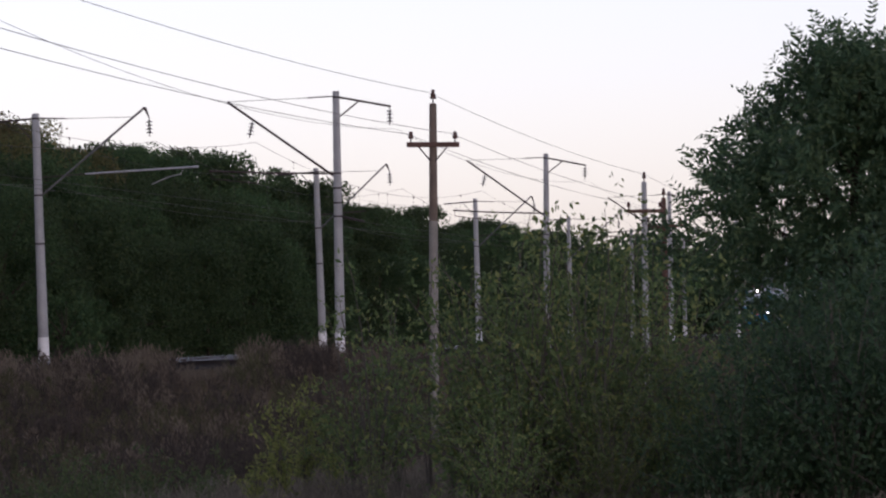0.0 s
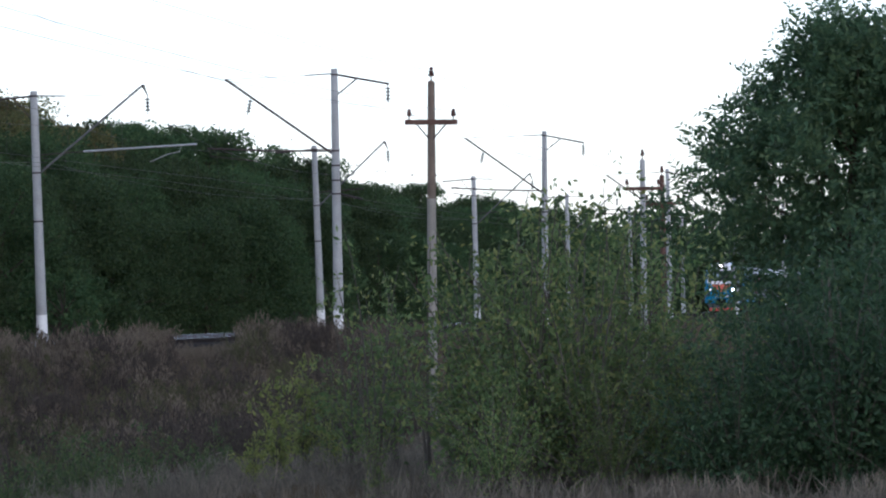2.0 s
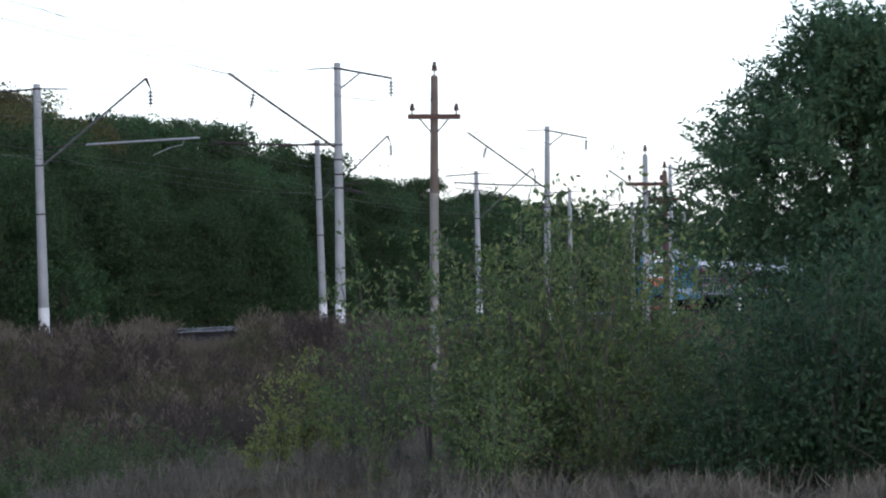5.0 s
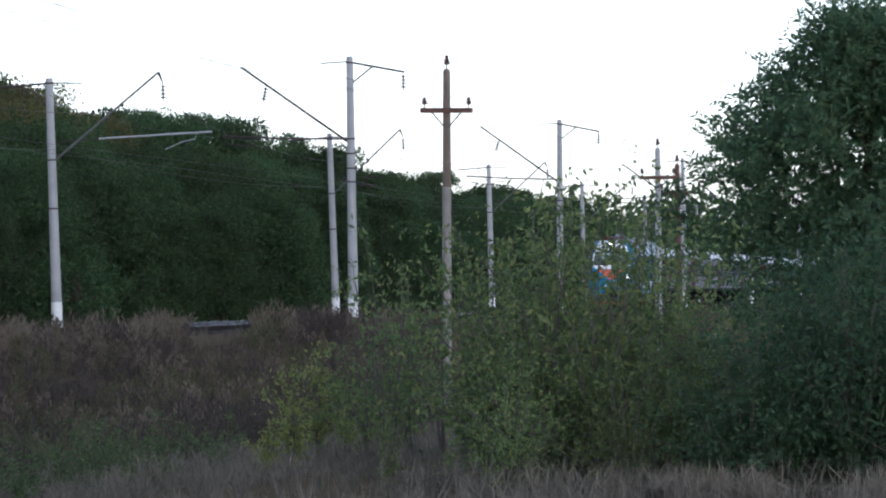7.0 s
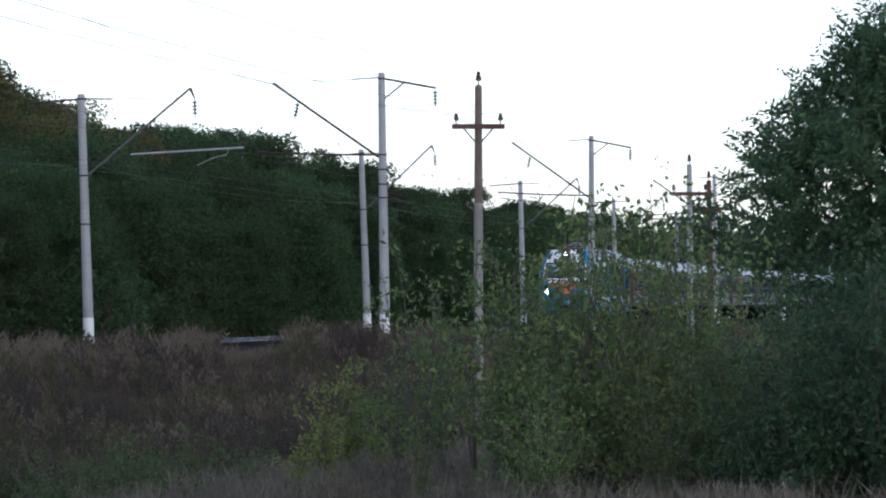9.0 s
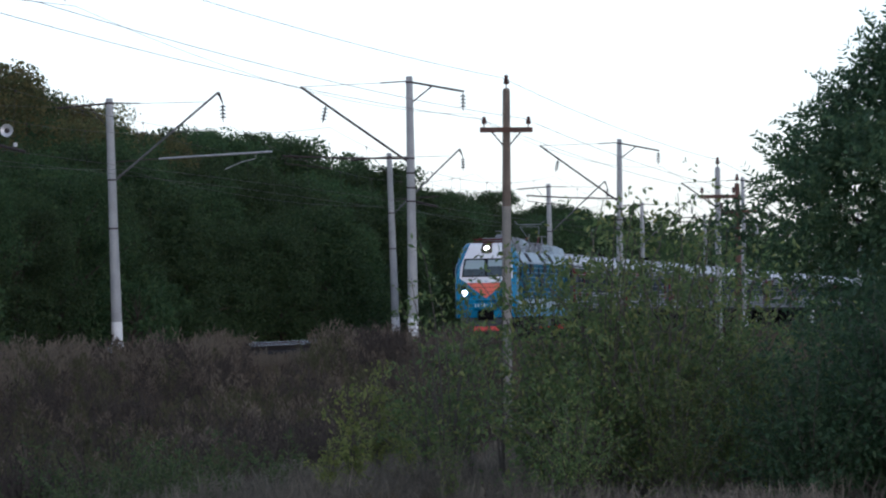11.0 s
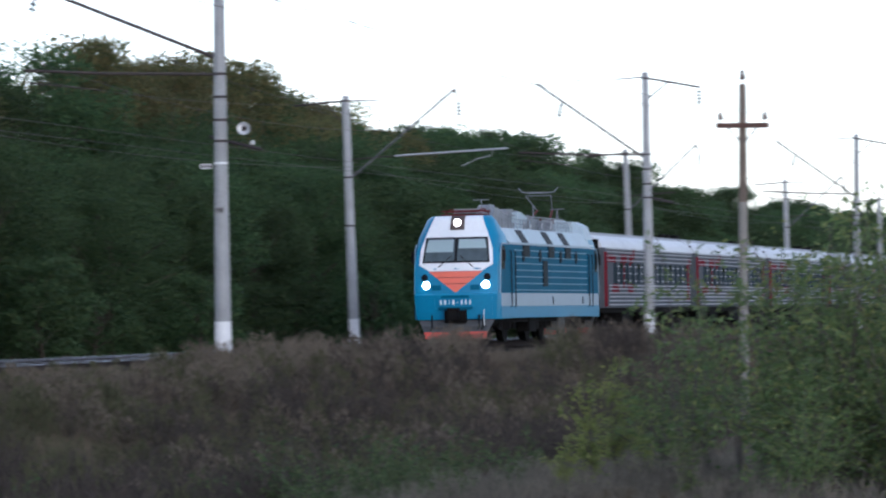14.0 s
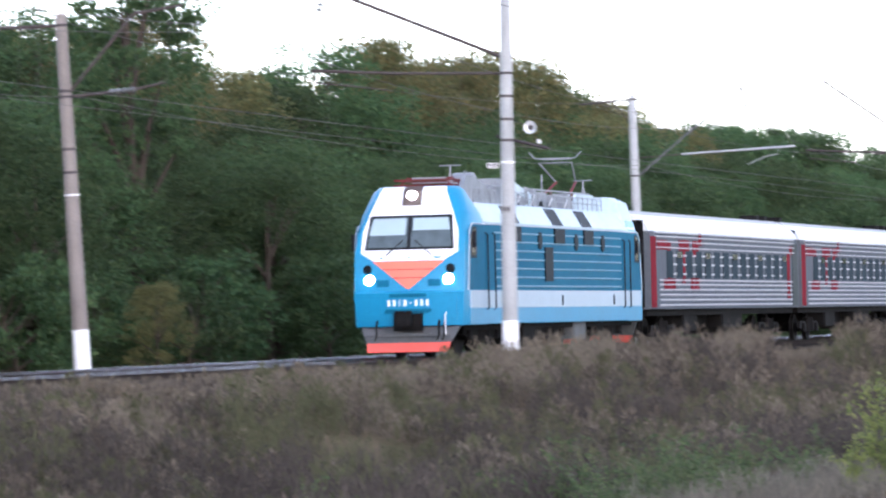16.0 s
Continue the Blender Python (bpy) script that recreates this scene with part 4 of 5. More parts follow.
def build_loco():
    L = LOCO_LENGTH
    t = thing("electric_locomotive", TR, "blue and white electric locomotive with orange-red nose triangle, lamps lit", "locomotive")
    section = [(-1.55, 0.88), (1.55, 0.88), (1.55, 3.52), (-1.55, 3.52)]
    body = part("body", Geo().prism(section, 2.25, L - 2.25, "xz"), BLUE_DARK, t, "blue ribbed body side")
    part("cornice", Geo().prism([(-1.57, 3.52), (1.57, 3.52), (1.57, 3.6), (-1.57, 3.6)], 2.2, L - 2.2, "xz"), PALE_STRIPE, body)
    roof = part("roof", Geo().prism([(-1.54, 3.6), (1.54, 3.6), (1.24, 4.1), (0.9, 4.16), (-0.9, 4.16), (-1.24, 4.1)], 2.2, L - 2.2, "xz"), ROOF_WHITE, t, "pale sloping roof edge")
    cab(t, Matrix.Identity(4), True)
    cab(t, Matrix.Translation((0, L, 0)) @ Matrix.Rotation(math.pi, 4, 'Z'), False)
    for sx in (-1, 1):
        part("sill", Geo().box((sx * 1.555, L / 2, 1.09), (0.03, L - 1.0, 0.42)), BLUE, body)
        part("white_stripe", Geo().box((sx * 1.558, L / 2, 1.535), (0.03, L - 1.2, 0.46)), PALE_STRIPE, body, "pale stripe along the side")
        for z in (1.88, 2.12, 2.36, 2.6, 2.84, 3.08, 3.32):
            part("rib", Geo().prism([(sx * 1.54, z - 0.025), (sx * 1.58, z - 0.01), (sx * 1.58, z + 0.01), (sx * 1.54, z + 0.025)], L * 0.15, L * 0.85, "xz"), RIB_BLUE, body)
        for u in (0.23, 0.385, 0.585, 0.74):
            part("oval_window", Geo().lathe((sx * 1.55, L * u, 3.15), [(0, 0.24), (0.035, 0.24), (0.04, 0.2)], 14, (sx, 0, 0)), VENT, body)
        part("tall_window", Geo().box((sx * 1.57, L * 0.43, 2.5), (0.05, 0.9, 0.95)), VENT, body)
        for u in (0.255, 0.49, 0.655):
            y = L * u
            part("roof_vent", Geo().box((sx * 1.57, y, 3.3), (0.06, 1.15, 0.42)), VENT, body)
            part("roof_vent", Geo().add([(sx * 1.56, y - 0.6, 3.6), (sx * 1.56, y + 0.6, 3.6), (sx * 1.27, y + 0.6, 4.08), (sx * 1.27, y - 0.6, 4.08), (sx * 1.4, y - 0.6, 3.6), (sx * 1.4, y + 0.6, 3.6), (sx * 1.1, y + 0.6, 4.08), (sx * 1.1, y - 0.6, 4.08)],
                                           [(0, 1, 2, 3), (4, 5, 6, 7), (0, 1, 5, 4), (1, 2, 6, 5), (2, 3, 7, 6), (3, 0, 4, 7)]), VENT, roof)
        for u in (0.105, 0.14, 0.86, 0.895):
            part("door_rail", Geo().tube([(sx * 1.56, L * u, 1.25), (sx * 1.63, L * u, 1.3), (sx * 1.63, L * u, 3.25), (sx * 1.56, L * u, 3.3)], 0.022, 6), RUBBER, body)
        for u in (0.105, 0.86):
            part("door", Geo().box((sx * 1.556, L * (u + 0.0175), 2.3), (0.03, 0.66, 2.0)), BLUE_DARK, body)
        for u in (0.5, 0.8):
            part("socket", Geo().box((sx * 1.578, L * u, 1.5), (0.03, 0.12, 0.28)), FRAME_DARK, body)
        # roof rail with mesh posts
        g = Geo().tube([(sx * 1.0, 3.2, 4.5), (sx * 1.0, L - 3.2, 4.5)], 0.014, 5).tube([(sx * 1.0, 3.2, 4.33), (sx * 1.0, L - 3.2, 4.33)], 0.012, 5)
        for k in range(26):
            y = 3.2 + (L - 6.4) * k / 25
            g.tube([(sx * 1.0, y, 4.12), (sx * 1.0, y, 4.5)], 0.012, 4)
        part("roof_rail", g, ROOF_GREY, roof)
        part("underframe_box", Geo().box((sx * 1.1, L * 0.36, 0.62), (0.5, 1.4, 0.5), chamfer=0.05), FRAME_DARK, t)
        part("underframe_box", Geo().box((sx * 1.1, L * 0.64, 0.62), (0.5, 1.4, 0.5), chamfer=0.05), PLOUGH_GREY, t)
    part("rear_roof_cap", Geo().prism([(-1.5, 3.62), (1.5, 3.62), (1.27, 4.42), (0.9, 4.6), (-0.9, 4.6), (-1.27, 4.42)], L - 2.35, L - 1.05, "xz"), ROOF_WHITE, t, "pale roof over the rear cab")
    # roof equipment
    for y, f in ((2.1, 1),):
        part("roof_fairing", Geo().prism([(y + f * 0.1, 4.5), (y + f * 0.5, 4.86), (y + f * 1.1, 4.86), (y + f * 4.2, 4.3), (y + f * 4.2, 4.1), (y + f * 0.1, 4.1)], 0.86, 0.98, "yz"), ROOF_GREY, roof, "grey sloping roof screen")
    # two boxes take the dark vent colour to read as shaded gaps
    for y, s in ((4.6, (1.0, 1.2, 0.35)), (7.4, (1.1, 1.0, 0.75)), (9.2, (1.4, 1.8, 0.35)), (11.4, (1.5, 1.2, 0.45)), (13.2, (0.9, 1.4, 0.3)), (15.0, (1.3, 0.9, 0.35))):
        part("roof_box", Geo().box((0.1, y, 4.14 + s[2] / 2), s, chamfer=0.08), VENT if y in (9.2, 13.2) else ROOF_GREY, roof)
    part("roof_fairing", Geo().prism([(7.6, 4.1), (7.6, 4.78), (8.3, 4.8), (11.6, 4.3), (11.6, 4.1)], 0.5, 0.85, "yz"), ROOF_WHITE, roof, "pale sloping roof housing")
    part("roof_fairing", Geo().prism([(15.2, 4.1), (15.4, 4.62), (17.4, 4.62), (18.2, 4.3), (18.2, 4.1)], 0.5, 0.9, "yz"), ROOF_WHITE, roof, "pale roof housing")
    part("roof_drum", Geo().lathe((0.0, 6.0, 4.62), [(-0.3, 0.36), (-0.26, 0.42), (0.26, 0.42), (0.3, 0.36)], 18, (1, 0, 0)), ROOF_GREY, roof, "round grey roof drum", True)
    part("roof_drum", Geo().lathe((0.6, 8.2, 4.15), [(0, 0.2), (0.5, 0.2), (0.55, 0.24), (0.65, 0.24), (0.7, 0.1)], 14), ROOF_GREY, roof, "", True)
    for y in (4.0, 8.0, 10.5, 12.8, 15.4, 17.6):
        for x in (-0.6, 0.75):
            part("roof_insulator", Geo().lathe((x, y, 4.14), [(0, 0.1), (0.06, 0.07), (0.1, 0.1), (0.16, 0.06), (0.2, 0.1), (0.26, 0.06), (0.3, 0.09), (0.42, 0.05), (0.5, 0.05)], 9), PORCELAIN, roof, "", True)
    for y, h in ((3.6, 0.3), (5.2, 0.5), (8.6, 0.35), (10.2, 0.55), (12.3, 0.4), (14.2, 0.5)):
        part("roof_cabinet", Geo().prism([(y, 4.12), (y, 4.12 + h), (y + 0.5, 4.12 + h * 0.8), (y + 0.7, 4.12)], 0.45, 0.9, "yz"), ROOF_GREY, roof)
        part("roof_pipe", Geo().tube([(0.92, y - 0.4, 4.2), (0.92, y, 4.3 + h * 0.3), (0.5, y + 0.3, 4.35 + h * 0.3)], 0.03, 6), GALVANISED, roof)
    part("bus_bar", Geo().tube([(0.75, 4.0, 4.66), (0.75, 17.6, 4.66)], 0.025, 6), ROOF_GREY, roof)
    for y, h in ((3.1, 5.15), (4.6, 5.05), (13.2, 5.15), (18.3, 5.1)):
        g = Geo().tube([(0.4, y, 4.1), (0.4, y, h)], 0.025, 6)
        if y in (3.1, 18.3):
            g.tube([(0.1, y, h), (0.7, y, h)], 0.02, 6).tube([(0.25, y, 4.2), (0.4, y, h - 0.1)], 0.015, 5).tube([(0.55, y, 4.2), (0.4, y, h - 0.1)], 0.015, 5)
        part("antenna", g, ROOF_GREY, roof)
    for k in range(4):
        g = part("roof_ladder", Geo().tube([(0.95, 9.0 + 0.1 * k, 4.2), (0.95, 9.0 + 0.1 * k, 4.7)], 0.012, 4), ROOF_GREY, roof)
    pantograph(t, 2.7, False)
    pantograph(t, L - 4.6, True)
    part("underframe", Geo().box((0, L / 2, 0.82), (2.6, L - 1.6, 0.2)), FRAME_DARK, t)
    for y in (3.4, L / 2, L - 3.4):
        bogie(t, y, 2.9, 0.63, LOCO_WHEEL)
    return t


def build_coach():
    """A passenger coach, its near end at y = 0."""
    L = 24.0
    t = thing("passenger_coach", TR, "silver-grey ribbed passenger coach with red end panels and pale roof", "railway coach", "coaches of the train")
    sec = [(-1.55, 1.2), (1.55, 1.2), (1.56, 3.3), (1.5, 3.62), (-1.5, 3.62), (-1.56, 3.3)]
    body = part("body", Geo().prism(sec, 0.04, L - 0.04, "xz"), COACH_GREY, t, "silver-grey coach side, darkened for shade between its ribs", True)
    arc = [(1.5 * math.cos(a) * (1 if abs(math.cos(a)) > 0.3 else 1), 3.62 + 0.66 * math.sin(a)) for a in [math.pi * k / 14 for k in range(15)]]
    roof = part("roof", Geo().prism(arc, 0.0, L, "xz"), COACH_ROOF, t, "pale curved roof", True)
    part("roof_walk", Geo().prism([(-0.9, 4.14), (0.9, 4.14), (0.75, 4.27), (0, 4.31), (-0.75, 4.27)], 0.3, L - 0.3, "xz"), COACH_TOP, roof, "dull grey roof top")
    for y in (1.2, L - 1.0, L - 2.4):
        part("roof_cowl", Geo().box((0.3, y, 4.36), (0.6, 0.7, 0.2), chamfer=0.1), FRAME_DARK, roof)
    for sx in (-1, 1):
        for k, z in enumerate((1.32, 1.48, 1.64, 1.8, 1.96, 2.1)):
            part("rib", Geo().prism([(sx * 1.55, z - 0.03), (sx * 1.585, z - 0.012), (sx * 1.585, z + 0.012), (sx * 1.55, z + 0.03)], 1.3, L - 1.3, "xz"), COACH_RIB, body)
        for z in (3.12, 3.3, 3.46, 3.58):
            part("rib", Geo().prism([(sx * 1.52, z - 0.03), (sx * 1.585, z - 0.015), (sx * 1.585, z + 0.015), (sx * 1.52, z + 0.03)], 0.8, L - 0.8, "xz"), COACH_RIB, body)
        n = 14
        for k in range(n):
            y = 2.0 + (L - 4.0) * (k + 0.5) / n
            win = part("window", Geo().box((sx * 1.56, y, 2.6), (0.05, 0.86, 0.86)), COACH_GLASS, body)
            if k % 3 == 1:
                part("vent_pane", Geo().box((sx * 1.572, y, 2.9), (0.04, 0.8, 0.2)), PANE, win, "dark open hopper window")
            if k:
                y -= (L - 4.0) / n / 2
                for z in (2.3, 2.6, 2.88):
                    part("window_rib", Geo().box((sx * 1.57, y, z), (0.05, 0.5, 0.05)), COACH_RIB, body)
        # red livery shapes
        for y, z, w, h in ((0.42, 2.35, 0.72, 2.2), (1.7, 3.2, 1.5, 0.3), (2.62, 2.62, 0.5, 1.35), (4.85, 3.2, 1.5, 0.34), (4.75, 2.6, 0.46, 1.2), (6.6, 3.2, 0.9, 0.34), (7.3, 3.42, 0.4, 0.4), (2.7, 1.98, 1.6, 0.34), (6.4, 1.98, 1.3, 0.4), (6.4, 3.0, 0.4, 0.3), (L - 1.9, 2.3, 0.5, 1.6), (L - 1.3, 3.2, 0.8, 0.3)):
            part("livery_panel", Geo().box((sx * 1.566, y, z), (0.016, w, h)), COACH_RED, body, "red livery shape")
        part("door", Geo().box((sx * 1.565, L - 0.75, 2.35), (0.03, 0.9, 2.2)), COACH_DOOR, body, "dark grey-green end door")
        part("underframe_box", Geo().box((sx * 0.95, 6.8, 0.82), (0.7, 2.0, 0.66), chamfer=0.06), FRAME_DARK, t)
        part("underframe_box", Geo().box((sx * 0.95, 13.5, 0.85), (0.7, 3.2, 0.6), chamfer=0.06), FRAME_DARK, t)
    # middle boxes added to close the view through, so the underside reads dark
    part("underframe_box", Geo().box((0, L / 2 - 0.4, 0.82), (1.5, 11.5, 0.5), chamfer=0.06).box((0.4, L / 2 + 1.6, 0.7), (1.2, 2.2, 0.7), chamfer=0.06), FRAME_DARK, t)
    part("underframe", Geo().box((0, L / 2, 1.1), (2.7, L - 0.4, 0.2)), FRAME_DARK, t)
    for y in (-0.12, L + 0.12):
        part("gangway", Geo().box((0, y, 2.6), (2.7, 0.56, 2.7), chamfer=0.12), GANGWAY, t, "black rubber gangway bellows")
    for y in (3.5, L - 3.5):
        bogie(t, y, 2.4, 0.475, COACH_WHEEL)
    return t


def build_train():
    out = [(build_loco(), -0.46)]
    first = build_coach()
    start, pitch = LOCO_LENGTH + 0.35, 24.54
    out.append((first, start))
    for k in range(1, 11):
        out.append((copy_thing(first, TR), start + pitch * k))
    return out


TRAIN = build_train()


# ---- shrubs, weeds and grass on the camera's side ----
def shrub_kind(seed, height, spread, stems, per, leaf, mat, wild=0.35, spray_reach=1.0, top=1.0):
    """Arching stems with leaves along them; a high top leaves few of them tall."""
    rng = np.random.default_rng(seed)
    wood, cloud = Geo(), []
    for _ in range(stems):
        a, lean = rng.uniform(0, math.tau), rng.uniform(0.05, 1) * spread
        h = height * (0.35 + 0.65 * rng.uniform() ** top) * (1.0 - 0.25 * lean / spread)
        root = np.array([math.cos(a), math.sin(a), 0]) * rng.uniform(0, 0.08) * spread
        way = np.array([math.cos(a), math.sin(a), 0]) * lean
        side = rng.normal(size=3) * wild * 0.3
        ts = np.linspace(0, 1, 6)
        pts = [root + way * t ** 1.5 + np.array([0, 0, h * (t - 0.18 * t ** 3)]) + side * t * t for t in ts]
        mark = len(wood.v)
        wood.tube([Vector(p) for p in pts], [0.007 * height * 0.4 * (1.05 - t) + 0.0025 for t in ts], 4, False)
        wood.v[mark:mark + 4] = [(0.03, 0, -0.05), (0, 0.03, -0.05), (-0.03, 0, -0.05), (0, -0.03, -0.05)]
        f = rng.uniform(0.18, 1.0, per) ** 0.8
        k = np.minimum((f * 5).astype(int), 4)
        base = np.array(pts)[k] + (np.array(pts)[k + 1] - np.array(pts)[k]) * (f * 5 - k)[:, None]
        # side twigs: leaves gather in short sprays off the stem
        spray = unit(rng.normal(size=(max(per // 12, 1), 3)) + np.array([0, 0, 0.15]))
        which = rng.integers(len(spray), size=per)
        anchor = base[rng.integers(per, size=len(spray))][which]
        reach = rng.uniform(0.03, 0.42, (per, 1)) * (0.5 + 0.25 * height) * spray_reach
        loose = rng.uniform(size=(per, 1)) < 0.25
        c = np.where(loose, base + rng.normal(size=(per, 3)) * 0.06, anchor + spray[which] * reach + rng.normal(size=(per, 3)) * 0.03)
        cloud.append(leaves(rng, c, leaf, leaf * 0.42, np.array([0, 0, -0.5]), 0.8))
    return quads_mesh("foliage", np.concatenate(cloud), mat), wood.mesh("branchwork", weld=True)


def plant_shrub(name, kind, az, dist, scale, words, category, group, tall=1.0):
    x, y = bearing(az, dist)
    t = thing(name, Matrix.Translation((x, y, ground_z(x, y) - 0.05)) @ pose(0, 0, 0, 0, 0, (az * 977) % 360) @ Matrix.Diagonal((scale, scale, scale * tall, 1)), words, category, group)
    part("branchwork", kind[1], TWIG, t)
    part("foliage", kind[0], None, t)
    return t


def build_shrubs():
    kinds = [shrub_kind(100 + k, 3.5, 1.3, 34, 120, 0.064, LEAF_BUSH, top=1.45) for k in range(4)]
    dusky = [shrub_kind(105 + k, 2.9, 1.15, 40, 150, 0.066, LEAF_SHADED) for k in range(2)]
    slender = [shrub_kind(110 + k, 3.3, 0.65, 12, 75, 0.07, LEAF_BUSH, spray_reach=0.7, top=1.3) for k in range(3)]
    shoot = [shrub_kind(130 + k, 3.6, 0.35, 3, 46, 0.08, LEAF_BUSH, spray_reach=0.2) for k in range(3)]
    light = [shrub_kind(120 + k, 1.7, 0.25, 13, 62, 0.06, LEAF_LIME, spray_reach=0.3) for k in range(2)]
    low = [shrub_kind(140 + k, 1.5, 0.8, 14, 66, 0.072, LEAF_LOW, top=1.6) for k in range(3)]
    big = ((8.0, 41, 0.9), (8.4, 40, 1.0), (8.75, 42, 1.03), (9.1, 39.5, 1.0), (9.45, 41, 1.03), (9.85, 42, 0.95),
           (10.25, 40, 0.76), (10.6, 39, 0.64), (11.0, 38, 0.78), (11.4, 40, 0.88), (11.8, 39, 0.95), (12.3, 38, 1.0), (12.8, 40, 1.05), (13.3, 38, 1.05), (14.0, 39, 1.1), (8.0, 38, 0.5), (9.4, 38.5, 0.5), (10.9, 38, 0.5), (12.2, 38, 0.56))
    for k, (az, d, s) in enumerate(big):
        deep = az > 10.8
        plant_shrub("shrub", dusky[k % 2] if deep else kinds[k % 4], az, d, s, "dense dark green shrub, leaves darkened for shade under the feathery trees" if deep else "tall arching green shrub with thin bare stems", "shrub", "shrubs in front of the line")
    for k, (az, d, s) in enumerate(((6.0, 47, 0.6), (6.25, 46, 0.84), (6.5, 44, 0.96), (6.75, 46, 0.92), (7.55, 43, 0.9), (7.7, 41, 1.0), (6.5, 39, 0.42))):
        plant_shrub("slender_shrub", slender[k % 3], az, d, s, "slender upright green shrub with sparse leaves", "shrub", "shrubs in front of the line")
    for k, (az, d, s) in enumerate(((7.16, 42, 1.02), (7.45, 43, 0.9), (8.1, 41, 1.0), (8.95, 41, 0.93), (9.15, 40, 1.0), (9.45, 41, 1.03), (9.66, 40, 1.03), (10.35, 41, 1.0), (6.45, 43, 0.92), (8.45, 42, 0.93))):
        plant_shrub("tall_shoot", shoot[k % 3], az, d, s, "tall thin leafy shoot above the shrubs", "shrub", "shoots above the shrubs")
    for k, (az, d, s, tall) in enumerate(((5.3, 45, 1.0, 1.05), (5.62, 47, 1.0, 1.1), (5.0, 44, 0.65, 0.9), (5.95, 45, 0.6, 0.95))):
        plant_shrub("sapling", light[k % 2], az, d, s, "slender yellow-green sapling in dry grass", "sapling", "saplings on the bank", tall)
    for k, (az, d, s) in enumerate(((3.75, 52, 0.9), (3.2, 56, 0.95), (2.2, 51, 0.9), (1.4, 50, 1.0), (3.0, 51, 0.75), (0.6, 53, 0.8), (2.75, 58, 0.8), (1.75, 61, 0.75), (2.6, 52, 0.85), (1.8, 56, 0.9), (4.4, 50, 0.6), (1.0, 50, 0.55), (-0.4, 48, 0.55), (-1.2, 50, 0.85), (-1.8, 50, 0.9), (2.5, 64, 0.7), (-4.2, 42, 0.5), (-3.1, 41, 0.42), (-2.4, 42, 0.5), (0.3, 43, 0.5), (2.0, 45, 0.6), (2.9, 46, 0.7), (3.4, 44, 0.55), (4.5, 55, 0.75))):
        plant_shrub("low_shrub", low[k % 3], az, d, s, "low green shrub among brown weeds", "shrub", "low shrubs on the bank")
    # the feathery trees
    for seed, az, d, grow in ((201, 12.48, 55, 0.96), (202, 13.95, 56, 0.98)):
        x, y = bearing(az, d)
        plant_tree("acacia_tree", feathery_kind(seed), x, y, grow, 0, "small leafy dark green tree with feathery outline", "tree", "trees in front of the line")


def feathery_kind(seed):
    """A crown of fronds, each a thin twig with narrow leaflets on both sides."""
    rng = np.random.default_rng(seed)
    heights, widths = [0.2, 1.2, 2.1, 2.6, 3.1, 3.6, 4.3, 4.7, 5.05, 5.4], [0.95, 1.0, 1.25, 2.0, 2.1, 1.8, 1.5, 1.15, 0.8, 0.35]
    knots, out = [], []
    g = Geo()
    for k in range(225):
        z = 0.3 + 4.9 * (k + rng.uniform()) / 225
        a = rng.uniform(0, math.tau)
        r = np.interp(z, heights, widths) * math.sqrt(rng.uniform(0.05, 1)) * rng.uniform(0.8, 1.1)
        r *= 0.98 + 0.55 * noise.noise(Vector((math.cos(a) * 1.6, math.sin(a) * 1.6, z * 1.1 + seed)))  # limbs push out, hollows between
        knots.append(np.array([math.cos(a) * r, math.sin(a) * r, z]))
    g.tube([(0, 0, -0.4), (0.05, 0, 1.2), (-0.05, 0.05, 2.8), (0, 0, 4.8)], [0.11, 0.09, 0.06, 0.012], 7)
    for c in knots[::5]:
        root = Vector((0, 0, max(c[2] - 1.2, 0.2)))
        g.tube([root, root.lerp(Vector(c), 0.55) + Vector((0, 0, -0.1)), Vector(c)], [0.03, 0.018, 0.006], 5)
    for c in knots:
        n = 28
        away = unit(c * np.array([1, 1, 0.25]) + np.array([0, 0, 0.35]))
        ways = unit(rng.normal(size=(n, 3)) * 0.75 + away)
        roots = c + rng.normal(size=(n, 3)) * 0.17
        for root, way in zip(roots, ways):
            long = rng.uniform(0.24, 0.6)
            m = 14
            t = np.repeat(np.linspace(0.1, 1, m // 2), 2)[:, None]
            side = unit(np.cross(way, rng.normal(size=3)))
            sign = np.tile([1.0, -1.0], m // 2)[:, None]
            p = root + way * long * t + np.array([0, 0, -0.16]) * long * t * t
            leaf = leaves(rng, p + side * sign * 0.035, 0.098, 0.036, side * sign * 1.0 + way * 0.5, 0.25)
            out.append(leaf)
    return quads_mesh("crown", np.concatenate(out), LEAF_TREE), g.mesh("trunk", True)


build_shrubs()


def weed_field(name, rng, spots, bits, mat, words, category, wide, leaf, slim=0.22):
    """Upright plumes: thin stems with fine bits along them, joined."""
    out = []
    for x, y, h in spots:
        z = ground_z(x, y)
        n = bits
        stem = rng.integers(7, size=n)
        lean = rng.normal(size=(7, 2)) * wide * h
        t = rng.uniform(0.05, 1, (n, 1)) ** 0.7
        top = rng.uniform(0.7, 1.0, 7)[stem][:, None]
        c = np.concatenate([lean[stem] * t ** 1.3, t * h * top], 1) + rng.normal(size=(n, 3)) * 0.045 * h
        out.append(leaves(rng, c + np.array([x, y, z - 0.03]), leaf * h, leaf * h * slim, np.array([0, 0, 1.1]), 0.55))
    return tagged(new(name, quads_mesh(name, np.concatenate(out), mat)), words, category, kind="stuff")


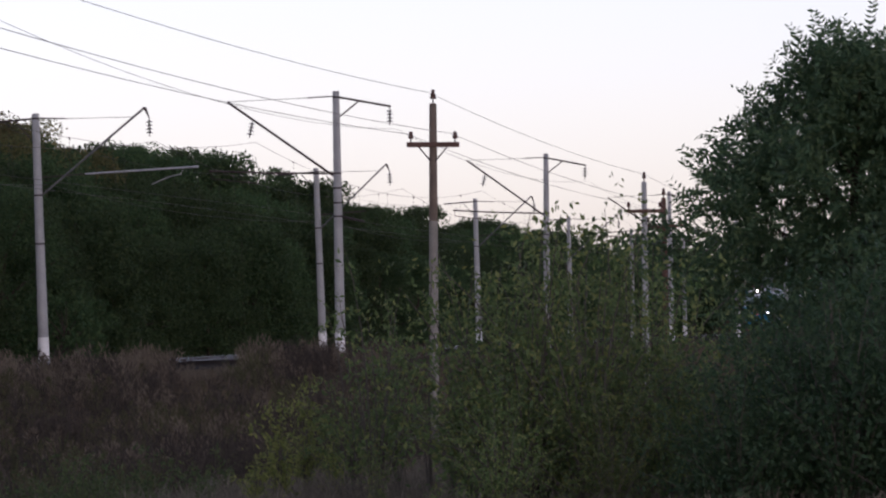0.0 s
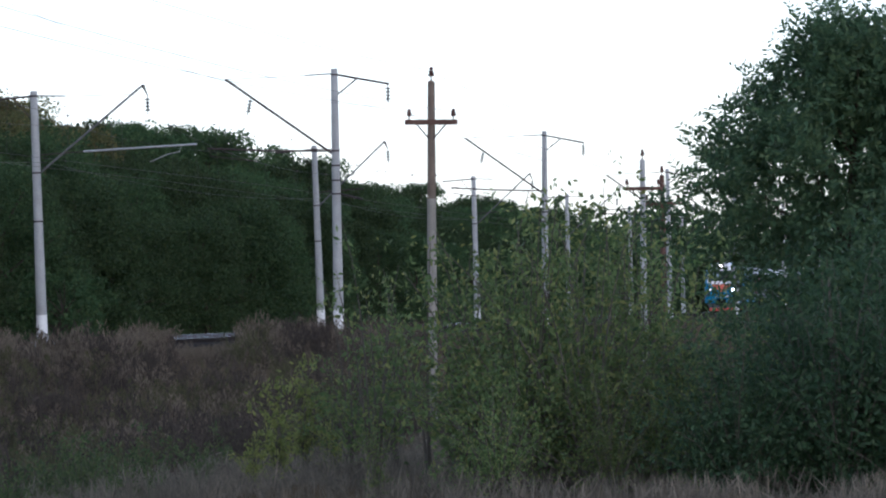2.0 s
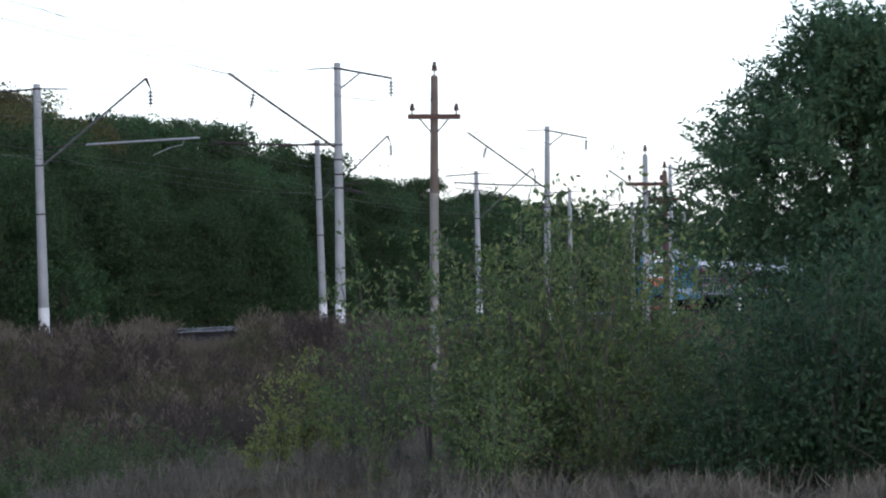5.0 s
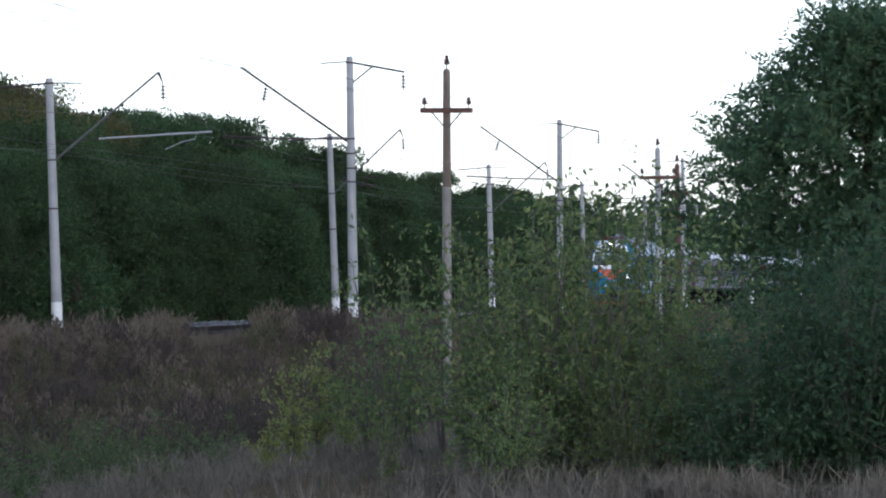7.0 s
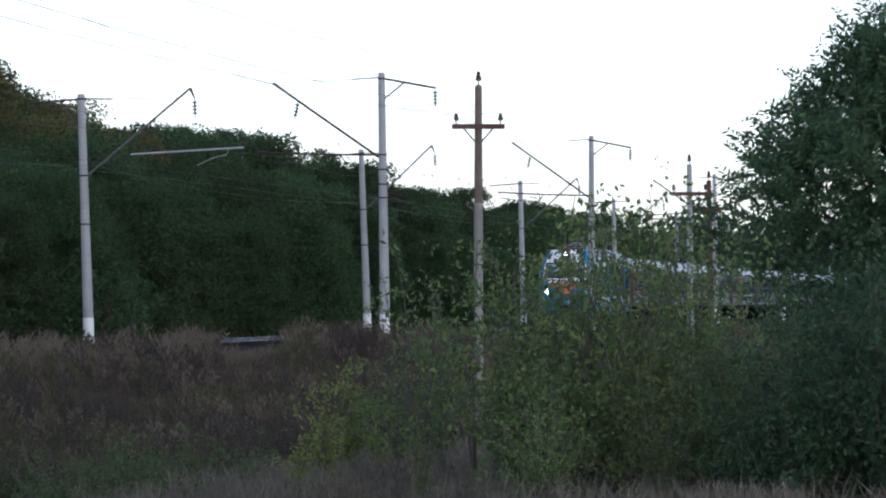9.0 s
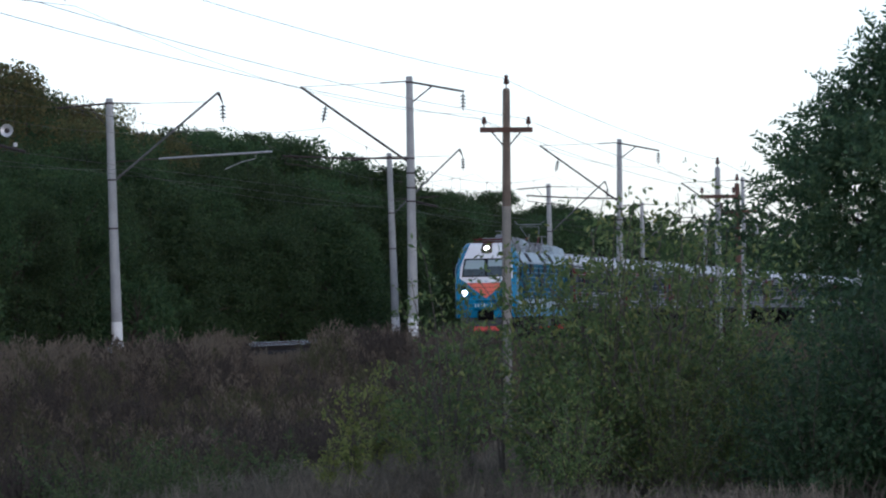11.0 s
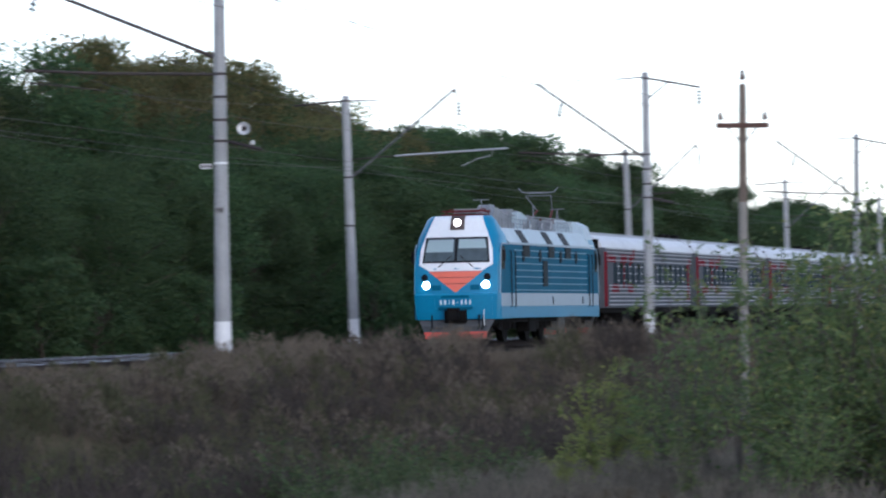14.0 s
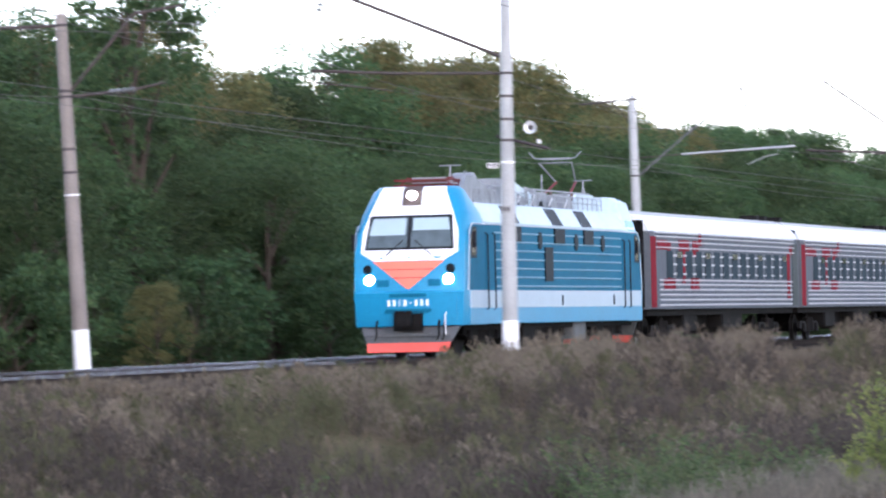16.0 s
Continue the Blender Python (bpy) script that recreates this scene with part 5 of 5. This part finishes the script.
def plume_field(rng, spots, name="plume_weeds", mat=None, words="tan feathery weed plumes along the top of the bank", wide=0.15):
    """Spindle-shaped feathery plumes, each dense about its own stem."""
    out = []
    for x, y, h in spots:
        n = 95
        t = rng.uniform(0, 1, (n, 1))
        r = wide * h * np.sin(math.pi * np.clip(0.12 + 0.88 * t, 0, 1)) ** 0.8 * rng.uniform(0.3, 1, (n, 1)) ** 0.5
        a = rng.uniform(0, math.tau, (n, 1))
        lean = rng.normal(size=2) * 0.1 * h
        c = np.concatenate([np.cos(a) * r + lean[0] * t, np.sin(a) * r + lean[1] * t, t * h], 1) + np.array([x, y, ground_z(x, y)])
        out.append(leaves(rng, c, 0.13, 0.034, np.concatenate([np.cos(a), np.sin(a), np.full((n, 1), 1.8)], 1) * 0.6, 0.4))
    tagged(new(name, quads_mesh(name, np.concatenate(out), mat or WEED)), words, "weeds", kind="stuff")


def build_weeds():
    rng = np.random.default_rng(77)
    spots = []
    for _ in range(5000):
        # along a bearing, between the track's edge and the foot of the bank
        az, off = rng.uniform(-6.2, 7.2), rng.uniform(3.2, 21) if rng.uniform() < 0.7 else rng.uniform(3.6, 7)
        a, b = to_line(*bearing(az, 10.0)), to_line(*bearing(az, 20.0))
        p = at(off, a[1] + (b[1] - a[1]) * (off - a[0]) / (b[0] - a[0]))
        back = to_line(p.x, p.y)[1]
        swell = noise.noise(Vector((p.x * 0.45, p.y * 0.25, 1)))
        h = rng.uniform(0.65, 1.15) * (1 + 0.75 * swell) * (0.9 if back > 45 and off < 8 else 1.1 if back > 12 and off < 8 else 1.0)
        if back < -4:
            h *= max(1 + (back + 4) * 0.045, 0.45) if off < 8 else 0.8
        if 4.0 < az < 4.85 and off < 10:
            h = min(h, 0.4)  # a gap through which the rail shows
        if off < 4.2:
            h = min(h, 0.36 + 0.4 * max(off - 3.2, 0))
        spots.append((p.x, p.y, h))
    for _ in range(600):
        p = at(rng.uniform(2.1, 3.6), rng.uniform(-62, 30))
        spots.append((p.x, p.y, rng.uniform(0.24, 0.38)))
    # tan plume weeds hold the crest, green-brown and dark drifts lie lower down
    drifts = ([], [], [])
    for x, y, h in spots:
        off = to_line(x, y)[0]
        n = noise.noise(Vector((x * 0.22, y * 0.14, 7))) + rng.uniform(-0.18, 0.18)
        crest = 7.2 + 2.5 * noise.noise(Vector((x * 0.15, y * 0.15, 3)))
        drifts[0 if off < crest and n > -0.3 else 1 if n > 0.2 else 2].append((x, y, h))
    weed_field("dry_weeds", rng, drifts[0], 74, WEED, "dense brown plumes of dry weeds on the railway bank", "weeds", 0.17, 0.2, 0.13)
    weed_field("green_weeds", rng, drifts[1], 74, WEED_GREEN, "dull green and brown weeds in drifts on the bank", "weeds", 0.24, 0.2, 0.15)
    weed_field("dark_weeds", rng, drifts[2], 74, WEED_DARK, "dark brown weeds in drifts on the bank", "weeds", 0.22, 0.2, 0.13)
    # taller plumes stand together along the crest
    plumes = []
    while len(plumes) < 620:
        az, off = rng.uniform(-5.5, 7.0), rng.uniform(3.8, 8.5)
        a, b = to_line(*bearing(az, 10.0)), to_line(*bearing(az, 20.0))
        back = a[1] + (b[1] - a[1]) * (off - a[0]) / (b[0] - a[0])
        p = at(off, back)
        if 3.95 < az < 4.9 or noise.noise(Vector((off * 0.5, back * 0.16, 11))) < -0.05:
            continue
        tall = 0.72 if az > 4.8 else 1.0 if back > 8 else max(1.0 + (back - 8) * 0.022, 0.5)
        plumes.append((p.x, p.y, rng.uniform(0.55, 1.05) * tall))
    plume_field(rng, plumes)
    # rounder puffs lower on the bank, paler and greener by turns
    puffs = ([], [])
    for _ in range(1500):
        az, off = rng.uniform(-6.0, 6.6), rng.uniform(5.5, 17)
        a, b = to_line(*bearing(az, 10.0)), to_line(*bearing(az, 20.0))
        p = at(off, a[1] + (b[1] - a[1]) * (off - a[0]) / (b[0] - a[0]))
        patch = noise.noise(Vector((p.x * 0.3, p.y * 0.2, 17)))
        if az > 3.9 and off < 10 or patch < -0.12:
            continue
        puffs[0 if patch + rng.uniform(-0.2, 0.2) > 0.12 else 1].append((p.x, p.y, rng.uniform(0.55, 1.0) * (0.8 if az < 0 else 1.0)))
    plume_field(rng, puffs[0], "puffy_weeds", WEED, "rounded tan puffs of dry weeds on the bank", 0.36)
    plume_field(rng, puffs[1], "puffy_weeds", WEED_GREEN, "rounded green-brown puffs of weeds on the bank", 0.36)
    spots = []
    while len(spots) < 3000:
        az, d = rng.uniform(-6, 15), rng.uniform(30, 62)
        x, y = bearing(az, d)
        off, _ = to_line(x, y)
        if off < 17 or noise.noise(Vector((x * 0.4, y * 0.3, 2))) < -0.3:
            continue
        spots.append((x, y, rng.uniform(0.18, 0.42)))
    weed_field("dry_grass", rng, spots, 40, STRAW, "dull dry grass in tufts in front of the shrubs", "grass", 0.2, 0.6, 0.035)
    spots = []
    while len(spots) < 230:
        az, d = rng.uniform(8.3, 15), rng.uniform(34.8, 37.2)
        x, y = bearing(az, d)
        if noise.noise(Vector((x * 1.3, y * 1.3, 5))) < 0.12:
            continue
        spots.append((x, y, rng.uniform(0.22, 0.45)))
    weed_field("bleached_grass", rng, spots, 46, STRAW_PALE, "tufts of bleached dry grass in front of the shrubs", "grass", 0.24, 0.5, 0.04)


build_weeds()


def motions():
    """The train runs steadily along the near track."""
    for t, back in TRAIN:
        walk(t, [(s, TR @ pose(0, back + SPEED * (16 - s), 0)) for s in range(0, 17, 2)])


motions()
